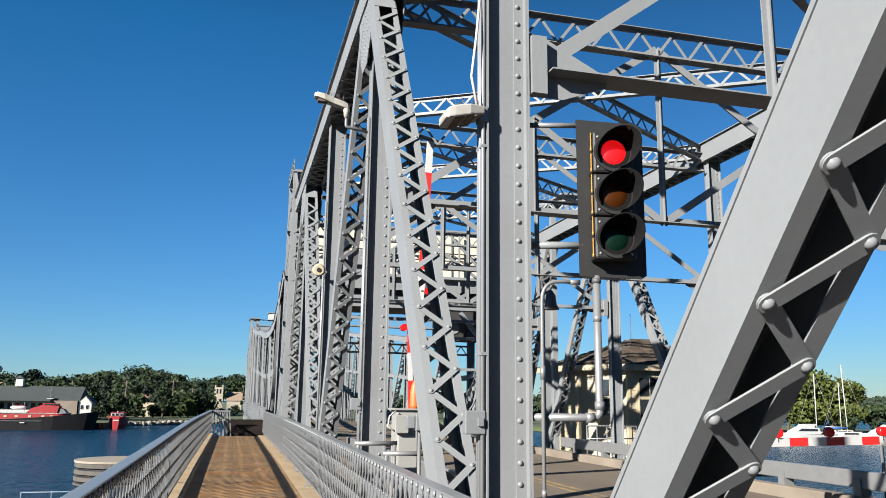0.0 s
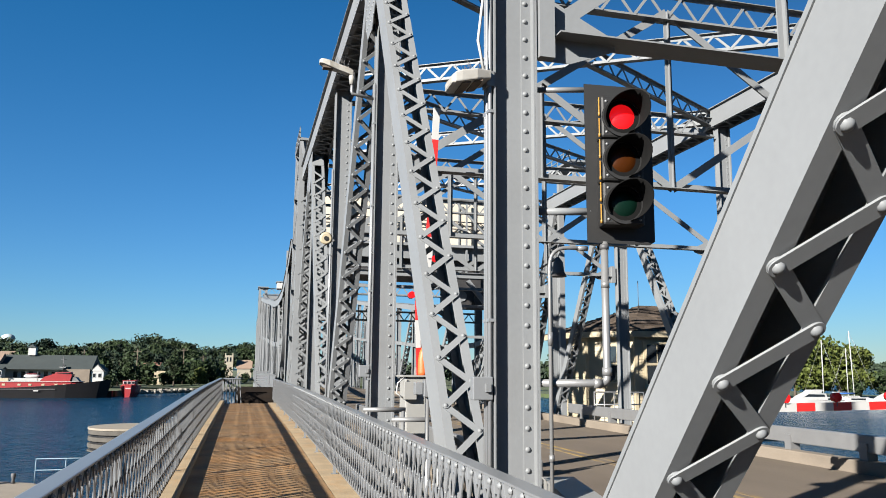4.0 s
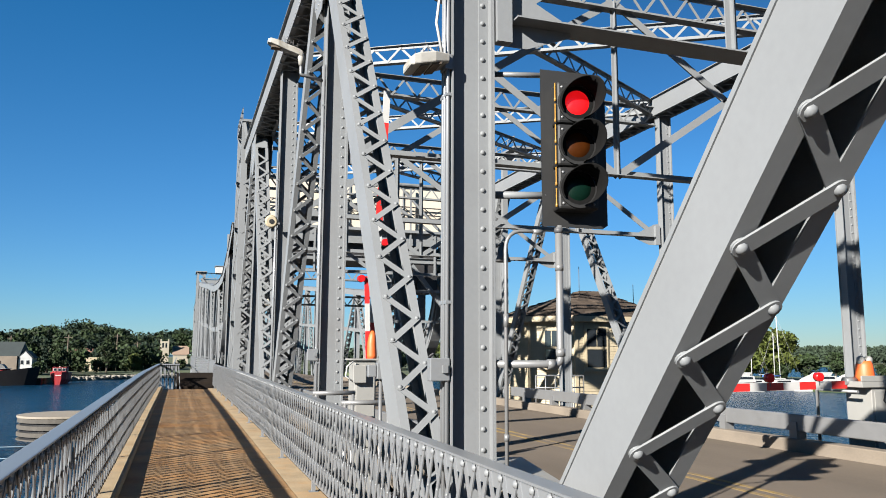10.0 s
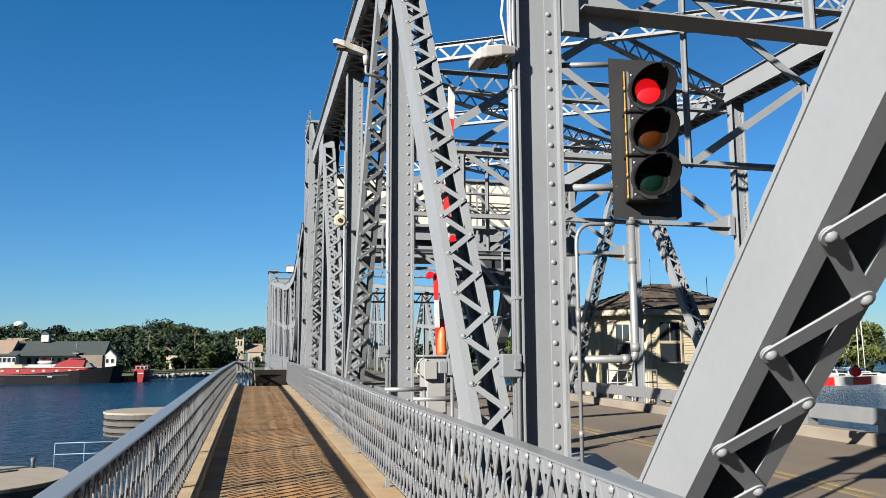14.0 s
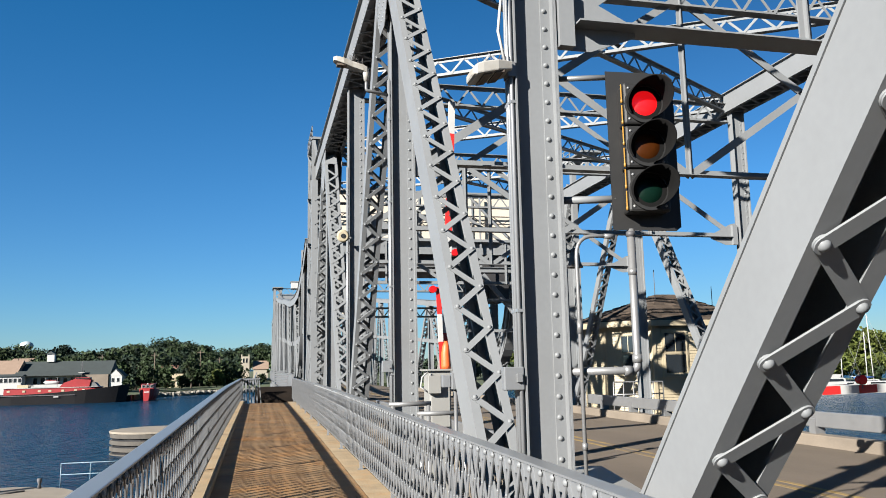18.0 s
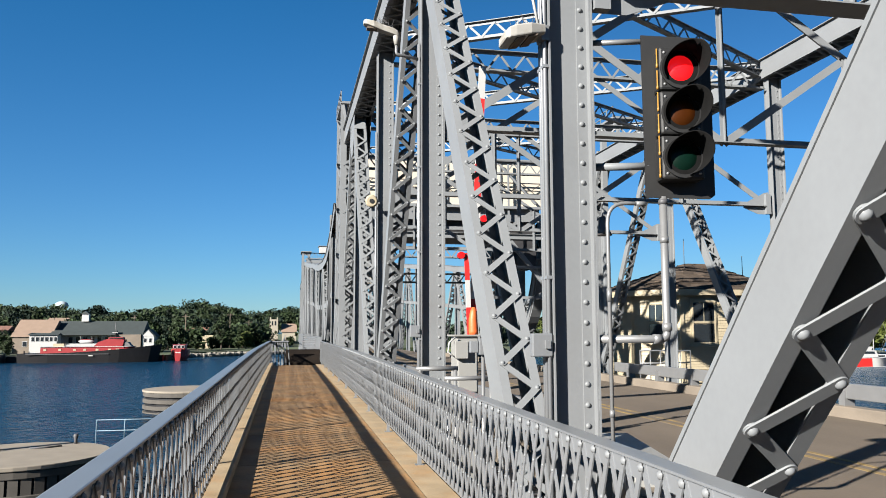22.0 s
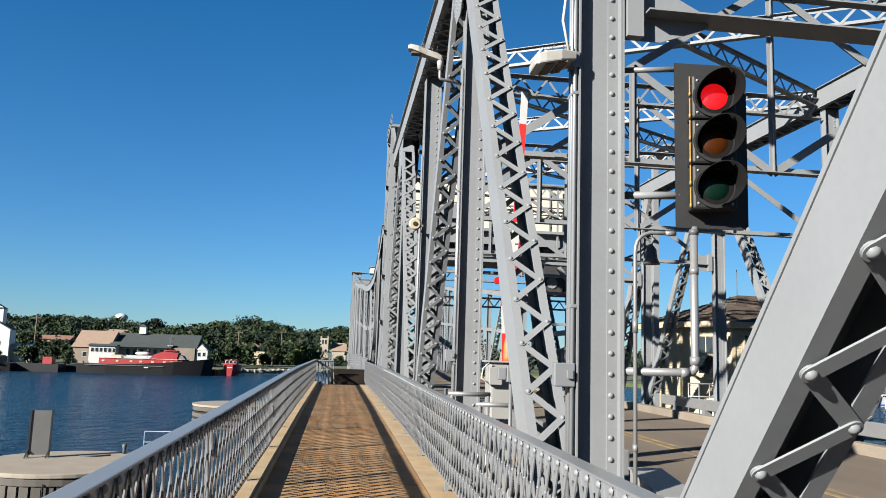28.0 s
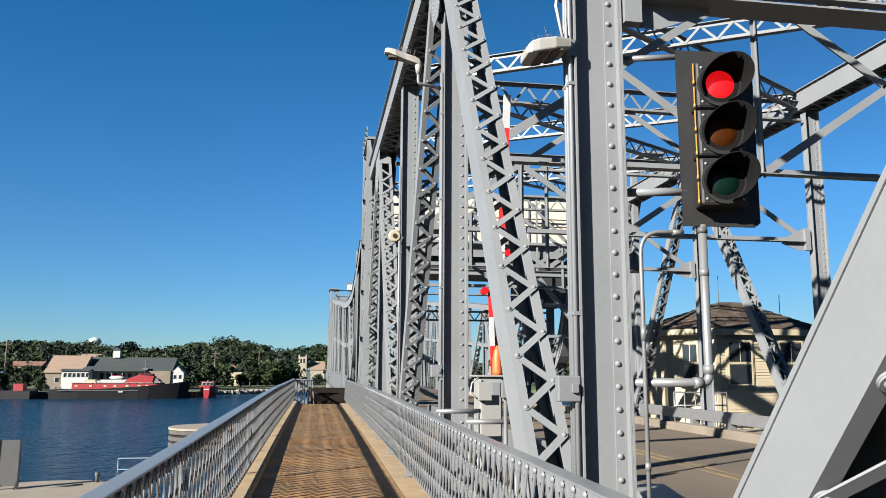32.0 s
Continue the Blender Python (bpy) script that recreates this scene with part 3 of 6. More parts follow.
solid("floor_beams", Shape().box(1.6, -6, -1.0, 12.2, 60, -0.55), DARKSTEEL, "dark steel bridge floor under the road", "bridge floor", "", "structure")


def guardrail(x, y0, y1, face):
    t = thing("guardrail", "galvanised beam guardrail on posts along the road", "guardrail", "guardrails")
    part("beam", Shape().box(x - 0.05, y0, 0.2, x + 0.05, y1, 0.5), GALV, t, "", 0.02)
    y = y0 + 0.5
    while y < y1:
        part("guard_post", Shape().box(x - face * 0.02 - 0.06, y - 0.09, RZ if face < 0 else RZ + 0.2, x + face * 0.14, y + 0.09, 0.36), GALV, t)
        y += 1.95
    return t


guardrail(10.6, -1.2, 10.9, 1)
guardrail(10.66, 10.7, 24.0, 1)


# ---- walkway plates ----
pl = Shape().box(-0.63, 0, -0.03, 1.168, 2.43, 0.0).mesh("deck_plate")
pl.materials.append(DECK)
for k in range(16):
    if WY0 + 2.44 * k + 2.43 <= 34.2:
        ob = part("deck_plate", pl, None, floor)
        ob.location.y = WY0 + 2.44 * k



# the walkway rises gently away from its near end
def rise(y):
    u = min(1.0, max(0.0, y / 20))
    return 0.125 * u * u * (3 - 2 * u)


def camber(ob):
    me = ob.data
    ys = [v.co.y for v in me.vertices]
    if me.users > 1:
        mid = ob.location.y + (min(ys) + max(ys)) / 2
        ob.location.z += rise(mid)
        if max(ys) - min(ys) > 1.5:
            ob.rotation_euler.x = math.atan2(rise(mid + 1) - rise(mid - 1), 2)
            ob.location.z -= (mid - ob.location.y) * math.sin(ob.rotation_euler.x)
        return
    if max(ys) - min(ys) > 3 and len(ys) < 100:
        bm = bmesh.new()
        bm.from_mesh(me)
        for k in range(10):
            bmesh.ops.bisect_plane(bm, geom=bm.verts[:] + bm.edges[:] + bm.faces[:], plane_co=(0, 2.0 * k + 1, 0), plane_no=(0, 1, 0))
        bm.to_mesh(me)
        bm.free()
    for v in me.vertices:
        v.co.z += rise(v.co.y + ob.location.y)


for ob in [bpy.data.objects["walkway_bed"], kw, ke] + list(floor.children) + list(rail_w.children) + list(rail_e.children):
    camber(ob)

# farther walkway, past the offset
solid("walkway_far", Shape().prism([(34.02, -0.3), (34.02, 0.2), (35.2, 0.73), (36.5, 0.72), (100, -1.1), (100, -1.5), (36.5, 0.2)], "x", -0.2, 1.39), GRATING, "dark brown grating ramp past the offset", "walkway", "", "structure")
ofr = thing("offset_railing", "short grey lattice railing closing the walkway offset", "railing", "walkway railings", "structure")
part("handrail", Shape().box(-0.86, 33.9, 1.09, 0.0, 34.0, 1.14), RAILPAINT, ofr)
for i in range(12):
    part("picket", Shape().bar((-0.84 + i * 0.072, 33.95, 1.1), (-0.84 + i * 0.072 + (0.1 if i % 2 else -0.02), 33.95, 0.1), X, 0.04, 0.012), RAILPAINT, ofr)
far_rail = thing("far_railing", "pale grey plate railing along the farther walkway", "railing", "walkway railings", "structure")
part("panel", Shape().box(1.40, 34.2, 0.22, 1.43, 100, 1.24), RAILPAINT, far_rail)
part("handrail", Shape().box(1.37, 34.2, 1.245, 1.46, 100, 1.29), RAILPAINT, far_rail)
part("far_side", Shape().box(-0.25, 36, 1.1, -0.21, 100, 1.14), RAILPAINT, far_rail)
lg = thing("louvred_gate", "grey louvred gate across the farther walkway", "gate")
for i in range(6):
    part("slat", Shape().bar((0.75, 40, 0.85 + i * 0.11), (1.33, 40, 0.85 + i * 0.11), Z, 0.06, 0.02), RAILPAINT, lg)
for xx in (0.73, 1.34):
    part("stile", Shape().box(xx - 0.02, 39.97, 0.78, xx + 0.02, 40.03, 1.48), RAILPAINT, lg)

# ---- traffic signal on the first post ----
SX, SY, SZ = 2.825, 5.0, 3.175
sig = thing("traffic_signal", "black three-lamp traffic signal with visors showing red", "traffic light")
bk = Shape().prism([(SX - 0.245, SZ - 0.625), (SX + 0.255, SZ - 0.635), (SX + 0.295, SZ - 0.605), (SX + 0.295, SZ + 0.6), (SX + 0.25, SZ + 0.645), (SX - 0.25, SZ + 0.665)], "y", SY + 0.02, SY + 0.035)
part("backplate", bk, BLACK, sig, "weathered black backplate")
for k in range(6):
    zk = SZ + 0.5 - k * 0.17
    part("hinge", Shape().tube([(SX - 0.178, SY - 0.13, zk), (SX - 0.178, SY - 0.13, zk - 0.12), (SX - 0.178, SY - 0.13, zk - 0.125), (SX - 0.178, SY - 0.13, zk - 0.15)], [0.0055, 0.0055, 0.009, 0.009], 6), GOLD, sig, "thin yellow hinge strip")


def visor(cx, cy, cz):
    r, n, a0, a1 = 0.142, 26, radians(-75), radians(215)
    verts, faces = [], []
    for i in range(n + 1):
        a = a0 + (a1 - a0) * i / n
        ext = 0.035 + 0.23 * max(0.0, 0.5 + 0.5 * math.cos(a - radians(40)))
        for rr in (r, r + 0.006):
            for yy in (cy, cy - ext):
                verts.append((cx + rr * math.cos(a), yy, cz + rr * math.sin(a)))
    for i in range(n):
        k = 4 * i
        faces += [(k, k + 1, k + 5, k + 4), (k + 2, k + 6, k + 7, k + 3), (k + 1, k + 3, k + 7, k + 5)]
    return Shape().add(verts, faces, True)


for i, (nm, mt, lb) in enumerate((("red_lens", REDGLOW, "lit red lens"), ("amber_lens", AMBER, "unlit amber lens"), ("green_lens", GREENL, "unlit green lens"))):
    cz = SZ + 0.345 - i * 0.345
    hb = part("housing", Shape().box(SX - 0.165, SY - 0.14, cz - 0.168, SX + 0.165, SY + 0.02, cz + 0.168), BLACK, sig, "", 0.02)
    part("door_recess", Shape().tube([(SX, SY - 0.142, cz), (SX, SY - 0.1415, cz)], 0.134, 24), VISORBLACK, hb)
    n = 24
    rg = [(SX + q * math.cos(2 * math.pi * k / n), yy, cz + q * math.sin(2 * math.pi * k / n)) for q, yy in ((0.135, SY - 0.14), (0.135, SY - 0.155), (0.16, SY - 0.155), (0.16, SY - 0.14)) for k in range(n)]
    dr = Shape().add(rg, [(j * n + k, j * n + (k + 1) % n, (j + 1) * n + (k + 1) % n, (j + 1) * n + k) for j in range(3) for k in range(n)])
    bolts = Shape()
    for k in range(4):
        a = math.pi / 4 + math.pi / 2 * k
        bolts.dome((SX + 0.175 * math.cos(a), SY - 0.14, cz + 0.175 * math.sin(a)), -Y, 0.012)
    part("lens_ring", dr, BLACK, hb)
    tagged(part("bolts", bolts, GALV, hb), kind="stuff")
    part("visor", visor(SX, SY - 0.14, cz), VISORBLACK, hb)
    part(nm, Shape().dome((SX, SY - 0.120, cz), -Y, 0.122, 0.04, 24), mt, sig, lb)


spin = Matrix.Translation((SX, SY, 0)) @ pose(0, 0, 0, 0, 0, -9) @ Matrix.Translation((-SX, -SY, 0))
sig.matrix_world = spin


def bend(a, corner, b, r, steps=6):
    a, c, b = Vector(a), Vector(corner), Vector(b)
    p, q = c + (a - c).normalized() * r, c + (b - c).normalized() * r
    return [a] + [p.lerp(c, t).lerp(c.lerp(q, t), t) for t in (k / steps for k in range(steps + 1))] + [b]


mt = thing("signal_mount", "galvanised pipe brackets holding the traffic signal to the post", "pipe bracket")
part("arm", Shape().tube([(2.2, 5.2, 3.80), (SX - 0.2, 5.08, 3.80)], 0.022), GALV, mt)
part("arm", Shape().tube([(2.2, 5.2, 2.80), (SX - 0.2, 5.08, 2.80)], 0.03), STEEL, mt)
part("drop_pipe", Shape().tube(bend((SX - 0.1, 5.06, 2.56), (SX - 0.1, 5.06, 1.47), (2.2, 5.12, 1.47), 0.06), 0.030, 14), GALV, mt)
part("coupling", Shape().tube([(SX - 0.1, 5.06, 2.2), (SX - 0.1, 5.06, 2.25)], 0.034, 14), GALV, mt)
part("coupling", Shape().tube([(SX - 0.1, 5.06, 1.53), (SX - 0.1, 5.06, 1.59)], 0.038, 14), GALV, mt)
part("coupling", Shape().tube([(SX - 0.15, 5.065, 1.47), (SX - 0.21, 5.07, 1.47)], 0.038, 14), GALV, mt)
part("coupling", Shape().tube([(SX - 0.1, 5.06, 2.50), (SX - 0.1, 5.06, 2.54)], 0.036, 12), DARKSTEEL, mt, "dark collar")
cd = Shape().tube(bend((2.265, 5.06, -0.2), (2.265, 5.06, 2.5), (2.58, 5.06, 2.5), 0.16), 0.015)
cd.tube([(2.265, 5.06, 1.75), (2.265, 5.06, 1.85)], 0.02).tube([(2.265, 5.06, 0.9), (2.265, 5.06, 0.95)], 0.02).tube([(2.5, 5.06, 2.5), (2.58, 5.06, 2.5)], 0.02)
part("conduit", cd, GALV, mt)


def conduits(y, x, z0, z1, zbox, wide=0.155):
    t = thing("conduit_run", "grey electric conduits strapped to the truss post", "conduit", "post conduits")
    f = y - 0.23
    for dx, dy in ((0.0, 0.02), (-0.006, 0.07), (-0.002, 0.12)):
        part("conduit", Shape().tube([(x - 0.182 + dx, f + dy, z0), (x - 0.182 + dx, f + dy, z1)], 0.016, 10), RAILPAINT, t)
    for k in range(5):
        z = z0 + (z1 - z0) * (k + 0.5) / 5
        part("strap", Shape().box(x - 0.2, f, z - 0.012, x - 0.156, f + 0.15, z + 0.012), RAILPAINT, t)
    if zbox:
        bx = part("junction_box", Shape().box(x - 0.32, f - 0.005, zbox, x - 0.32 + wide, f + 0.075, zbox + 0.17), RAILPAINT, t, "", 0.008)
        part("latch", Shape().box(x - 0.32 + wide * 0.6, f - 0.03, zbox + 0.06, x - 0.32 + wide * 0.85, f - 0.005, zbox + 0.12), RAILPAINT, bx)
    return t


conduits(PY[0], XL, -0.5, 7.6, 1.345)
conduits(PY[1], XL, -0.5, 5.9, 1.45)
conduits(PY[2], XL, -0.5, 6.0, 0)
st = thing("junction_stand", "pair of small grey junction boxes on a pipe stand", "junction box")
part("stand", Shape().tube([(1.78, 7.0, -0.9), (1.78, 7.0, 1.3)], 0.018), GALV, st)
part("box", Shape().box(1.73, 6.93, 1.305, 1.825, 7.02, 1.46), RAILPAINT, st, "", 0.006)
part("box", Shape().box(1.645, 6.96, 1.325, 1.725, 7.03, 1.44), RAILPAINT, st, "", 0.006)
part("latch", Shape().box(1.79, 6.91, 1.355, 1.81, 6.93, 1.41), RAILPAINT, st)


def lamp_head(secs, centre, n=20):
    """Loft along -x through rounded boxes (x, half width in y, z bottom, z top) about a y centre."""
    verts, faces = [], []
    for x, w, zb, zt in secs:
        for k in range(n):
            a = 2 * math.pi * (k + 0.5) / n
            c, s_ = math.cos(a), math.sin(a)
            verts.append((x, centre + w * math.copysign(abs(c) ** 0.2, c), (zb + zt) / 2 + (zt - zb) / 2 * math.copysign(abs(s_) ** 0.2, s_)))
    for i in range(len(secs) - 1):
        faces += [(i * n + k, i * n + (k + 1) % n, (i + 1) * n + (k + 1) % n, (i + 1) * n + k) for k in range(n)]
    faces += [tuple(range(n)), tuple(len(secs) * n - n + k for k in range(n))]
    return Shape().add(verts, faces)


def spikes(t, x0, x1, y, z0, z1, count, tall):
    sp = Shape()
    for k in range(count):
        u = k / (count - 1)
        b = Vector((x0 + (x1 - x0) * u, y + random.uniform(-0.05, 0.05), z0 + (z1 - z0) * u))
        sp.tube([b, b + Vector((random.uniform(-0.09, 0.07), random.uniform(-0.04, 0.04), random.uniform(0.6, 1.0) * tall))], 0.002, 3)
    tagged(part("bird_spikes", sp, DARKSTEEL, t, "thin wire bird spikes"), kind="stuff")


def wedge_lamp():
    t = thing("street_lamp", "boxy weathered white street lamp clamped to the truss post", "street lamp", "truss lamps")
    secs = [(1.80, 0.07, 3.805, 3.85), (1.79, 0.10, 3.79, 3.86), (1.67, 0.14, 3.758, 3.853), (1.55, 0.145, 3.728, 3.828), (1.50, 0.14, 3.718, 3.808), (1.48, 0.115, 3.726, 3.79), (1.473, 0.07, 3.738, 3.78)]
    part("head", lamp_head(secs, 5.13), LAMPWHITE, t, "weathered white lamp housing with rust stains")
    for xa, zl in ((1.555, 3.725), (1.65, 3.749)):
        part("lens", Shape().hexa([(xa, 5.01, zl - 0.006), (xa + 0.07, 5.01, zl + 0.010), (xa + 0.07, 5.25, zl + 0.010), (xa, 5.25, zl - 0.006), (xa, 5.01, zl + 0.015), (xa + 0.07, 5.01, zl + 0.03), (xa + 0.07, 5.25, zl + 0.03), (xa, 5.25, zl + 0.015)]), BARK, t, "brown stained lens panel")
    part("clamp", Shape().box(1.77, 5.07, 3.75, 1.83, 5.19, 3.87), GALV, t)
    spikes(t, 1.76, 1.58, 5.12, 3.82, 3.80, 22, 0.15)
    return t


def cobra_lamp():
    t = thing("street_lamp", "slim white cobra-head street lamp on a bent pipe", "street lamp", "truss lamps")
    secs = [(1.46, 0.05, 5.97, 6.06), (1.40, 0.06, 5.99, 6.09), (1.24, 0.07, 6.03, 6.13), (1.10, 0.095, 6.07, 6.17), (0.99, 0.085, 6.11, 6.19), (0.95, 0.05, 6.13, 6.18)]
    part("head", lamp_head(secs, 10.85), LAMPWHITE, t, "weathered white lamp housing")
    part("lens", Shape().box(1.0, 10.79, 6.055, 1.16, 10.91, 6.085), BARK, t, "brown stained lens panel")
    part("neck", Shape().tube([(1.44, 10.85, 6.03), (1.45, 10.85, 5.95), (1.45, 10.85, 5.84)], [0.05, 0.05, 0.036], 10), LAMPWHITE, t)
    part("bracket", Shape().tube(bend((1.45, 10.85, 5.9), (1.45, 10.85, 5.70), (1.82, 10.9, 5.66), 0.04), 0.024, 10), GALV, t)
    spikes(t, 1.40, 1.18, 10.85, 6.09, 6.14, 18, 0.14)
    return t


wedge_lamp()
cobra_lamp()
cb = thing("lamp_cable", "loose grey cable feeding the street lamp", "cable")
part("cable", Shape().tube([(1.74, 5.05, 3.84), (1.69, 5.05, 4.1), (1.73, 5.05, 4.45), (1.78, 5.1, 4.9)], 0.012, 6), WHITE, cb)
hn = thing("warning_horn", "cream loudspeaker horn on the truss post", "horn")
hx, hy, hz = 1.66, 16.4, 4.35
part("bell", Shape().tube([(hx, hy, hz), (hx, hy - 0.12, hz), (hx, hy - 0.2, hz), (hx, hy - 0.21, hz)], [0.05, 0.07, 0.14, 0.10], 16), CREAM, hn)
part("throat", Shape().tube([(hx, hy - 0.212, hz), (hx, hy - 0.225, hz)], 0.05, 12), BLACK, hn)
part("bracket", Shape().box(hx - 0.02, hy, hz - 0.02, hx + 0.2, hy + 0.06, hz + 0.02), GALV, hn)

# ---- west gate machine, arms raised ----
def arm(name, parent, base, tip, w, bands, lights, side):
    base, tip = Vector(base), Vector(tip)
    d = tip - base
    for k in range(bands):
        part(name, Shape().bar(base + d * (k / bands), base + d * ((k + 1) / bands), side, w, 0.03), RED if k % 2 == 0 else WHITE, parent, "red band" if k % 2 == 0 else "white band")
    for u in lights:
        c = base + d * u + d.normalized().cross(Vector(side)).cross(d.normalized()) * 0
        o = Vector(side) * (w / 2 + (0.05 if side[2] == 0 else 0.08))
        lp = part("gate_lamp", Shape().tube([c + o - Y * 0.05, c + o + Y * 0.05], 0.05 if side[2] == 0 else 0.075, 16), REDLENS, parent, "round red warning lamp")
        part("lamp_stem", Shape().bar(c, c + o, Y, 0.04, 0.02), DARKSTEEL, lp)


gm = thing("barrier_gate", "pale barrier machine with raised red-white arms and orange hood", "barrier gate", "barrier gates")
part("cabinet", Shape().box(2.2, 10.1, -0.55, 2.5, 10.5, 1.46), BOX, gm, "", 0.015)
part("cabinet_door", Shape().box(2.22, 10.085, 0.3, 2.48, 10.1, 1.4), BOX, gm, "", 0.006)
part("top_cap", Shape().box(2.15, 10.06, 1.46, 2.52, 10.52, 1.485), BOX, gm, "", 0.006)
part("control_box", Shape().box(2.16, 10.0, 1.16, 2.34, 10.08, 1.4), BOX, gm, "", 0.008)
part("conduit", Shape().tube([(2.17, 10.05, 1.45), (2.08, 10.03, 1.38), (2.06, 10.03, 1.25), (2.16, 10.03, 1.18)], 0.011, 6), WHITE, gm)
hood = Shape().tube([(2.46, 10.2, 1.485), (2.46, 10.2, 1.53), (2.455, 10.2, 1.70), (2.462, 10.2, 1.80), (2.465, 10.2, 1.87)], [0.066, 0.07, 0.062, 0.05, 0.022], 12)
part("hood", hood, ORANGE, gm, "orange vinyl hood")
part("hinge_plate", Shape().prism([(2.34, 1.3), (2.54, 1.3), (2.54, 1.6), (2.38, 1.6)], "y", 10.31, 10.34), BOX, gm)
arm("road_arm", gm, (2.48, 10.36, 1.5), (2.665, 10.36, 5.42), 0.10, 8, (0.42, 0.56), (1, 0, 0))
arm("walk_arm", gm, (2.43, 10.3, 1.48), (2.39, 10.3, 2.64), 0.065, 3, (0.97,), (-1, 0, 0))
gp = thing("pipe_rail", "grey pipe guard rail beside the barrier machine", "guard rail")
for x0, x1, y, z in ((1.55, 2.1, 9.6, 1.05), (1.86, 2.5, 9.3, 0.94)):
    part("rail", Shape().tube([(x0, y, z), (x1, y, z)], 0.03), GALV, gp)
    for x in (x0 + 0.05, x1 - 0.03):
        part("stanchion", Shape().tube([(x, y, -0.9), (x, y, z)], 0.026), GALV, gp)

# ---- east gate machine, arm lowered ----
ge = thing("barrier_gate", "pale barrier machine with lowered red-white arm and orange hood", "barrier gate", "barrier gates")
part("cabinet", Shape().box(11.2, 10.0, -0.6, 11.8, 10.55, 1.02), BOX, ge, "", 0.015)
part("cabinet_door", Shape().box(11.25, 9.98, -0.1, 11.75, 10.0, 0.95), BOX, ge, "", 0.006)
part("cable_loop", Shape().tube([(11.5, 9.97, 1.0), (11.42, 9.965, 0.8), (11.5, 9.96, 0.72), (11.58, 9.965, 0.8), (11.55, 9.97, 1.0)], 0.012, 6), BLACK, ge)
part("top_plate", Shape().box(10.95, 9.95, 1.02, 11.95, 10.5, 1.12).box(10.95, 9.95, 1.12, 11.95, 9.98, 1.22), BOX, ge, "", 0.008)
part("hood", Shape().tube([(11.4, 10.3, 1.12), (11.4, 10.3, 1.18), (11.4, 10.3, 1.40), (11.4, 10.3, 1.47)], [0.16, 0.165, 0.14, 0.11], 16), ORANGE, ge, "orange vinyl hood")
for dx in (-0.07, 0.1):
    part("motor_cap", Shape().tube([(11.4 + dx, 10.3, 1.42), (11.4 + dx, 10.3, 1.52), (11.4 + dx, 10.3, 1.56)], [0.075, 0.07, 0.03], 14), BOX, ge)
part("counterweight_plate", Shape().box(12.02, 10.0, 0.85, 12.22, 10.06, 1.45), DARKSTEEL, ge, "dark steel counterweight plate")
part("hub", Shape().tube([(10.9, 10.28, 1.12), (11.15, 10.28, 1.12)], 0.07, 12), GALV, ge)
arm("road_arm", ge, (10.95, 10.28, 1.06), (8.2, 10.28, 1.02), 0.13, 8, (0.22, 0.6, 0.95), (0, 0, 1))
er = thing("pipe_rail", "galvanised pipe rails round the barrier machine", "guard rail")
for p in ([(11.47, 9.6, -0.6), (11.47, 9.6, 0.88), (12.75, 9.6, 0.88), (12.75, 9.6, -0.6)], [(11.47, 9.6, 0.30), (12.75, 9.6, 0.30)], [(10.9, 10.9, -0.6), (10.9, 10.9, 0.95), (10.9, 10.0, 0.95)]):
    part("rail", Shape().tube(p, 0.03, 8), GALV, er)
solid("service_platform", Shape().box(10.75, 9.0, -0.75, 13.4, 11.6, -0.6), GALV, "steel service platform beside the road", "platform", "", "structure")

# ---- control house ----
hs = thing("control_house", "cream clapboard bridge tender house with brown hipped roof", "house")
FT = [(13.5, 32.0), (13.5, 28.7), (14.9, 27.3), (19.0, 27.3), (20.4, 28.7), (20.4, 32.0)]
HC = 16.95
HZ0, HZ1 = -0.4, 2.92
hw = part("wall", Shape().prism(FT, "z", HZ0 - 0.5, HZ1), CREAM, hs)
sid = Shape()
for (xa, ya), (xb, yb) in zip(FT, FT[1:]):
    d = Vector((xb - xa, yb - ya, 0)).normalized()
    nrm = Vector((-d.y, d.x, 0)) * (-1 if (-d.y * (HC - xa) + d.x * (30 - ya)) > 0 else 1)
    z = HZ0 - 0.4
    while z < HZ1 - 0.05:
        a, b = Vector((xa, ya, z)), Vector((xb, yb, z))
        sid.hexa([a, b, b + nrm * 0.03, a + nrm * 0.03, a + Z * 0.1, b + Z * 0.1, b + Z * 0.1 + nrm * 0.008, a + Z * 0.1 + nrm * 0.008])
        z += 0.105
tagged(part("siding", sid, CREAM, hw), kind="stuff")
for x, y in FT[1:5]:
    part("corner_trim", Shape().box(x - 0.07, y - 0.07, HZ0 - 0.4, x + 0.07, y + 0.07, HZ1), CREAM, hs)


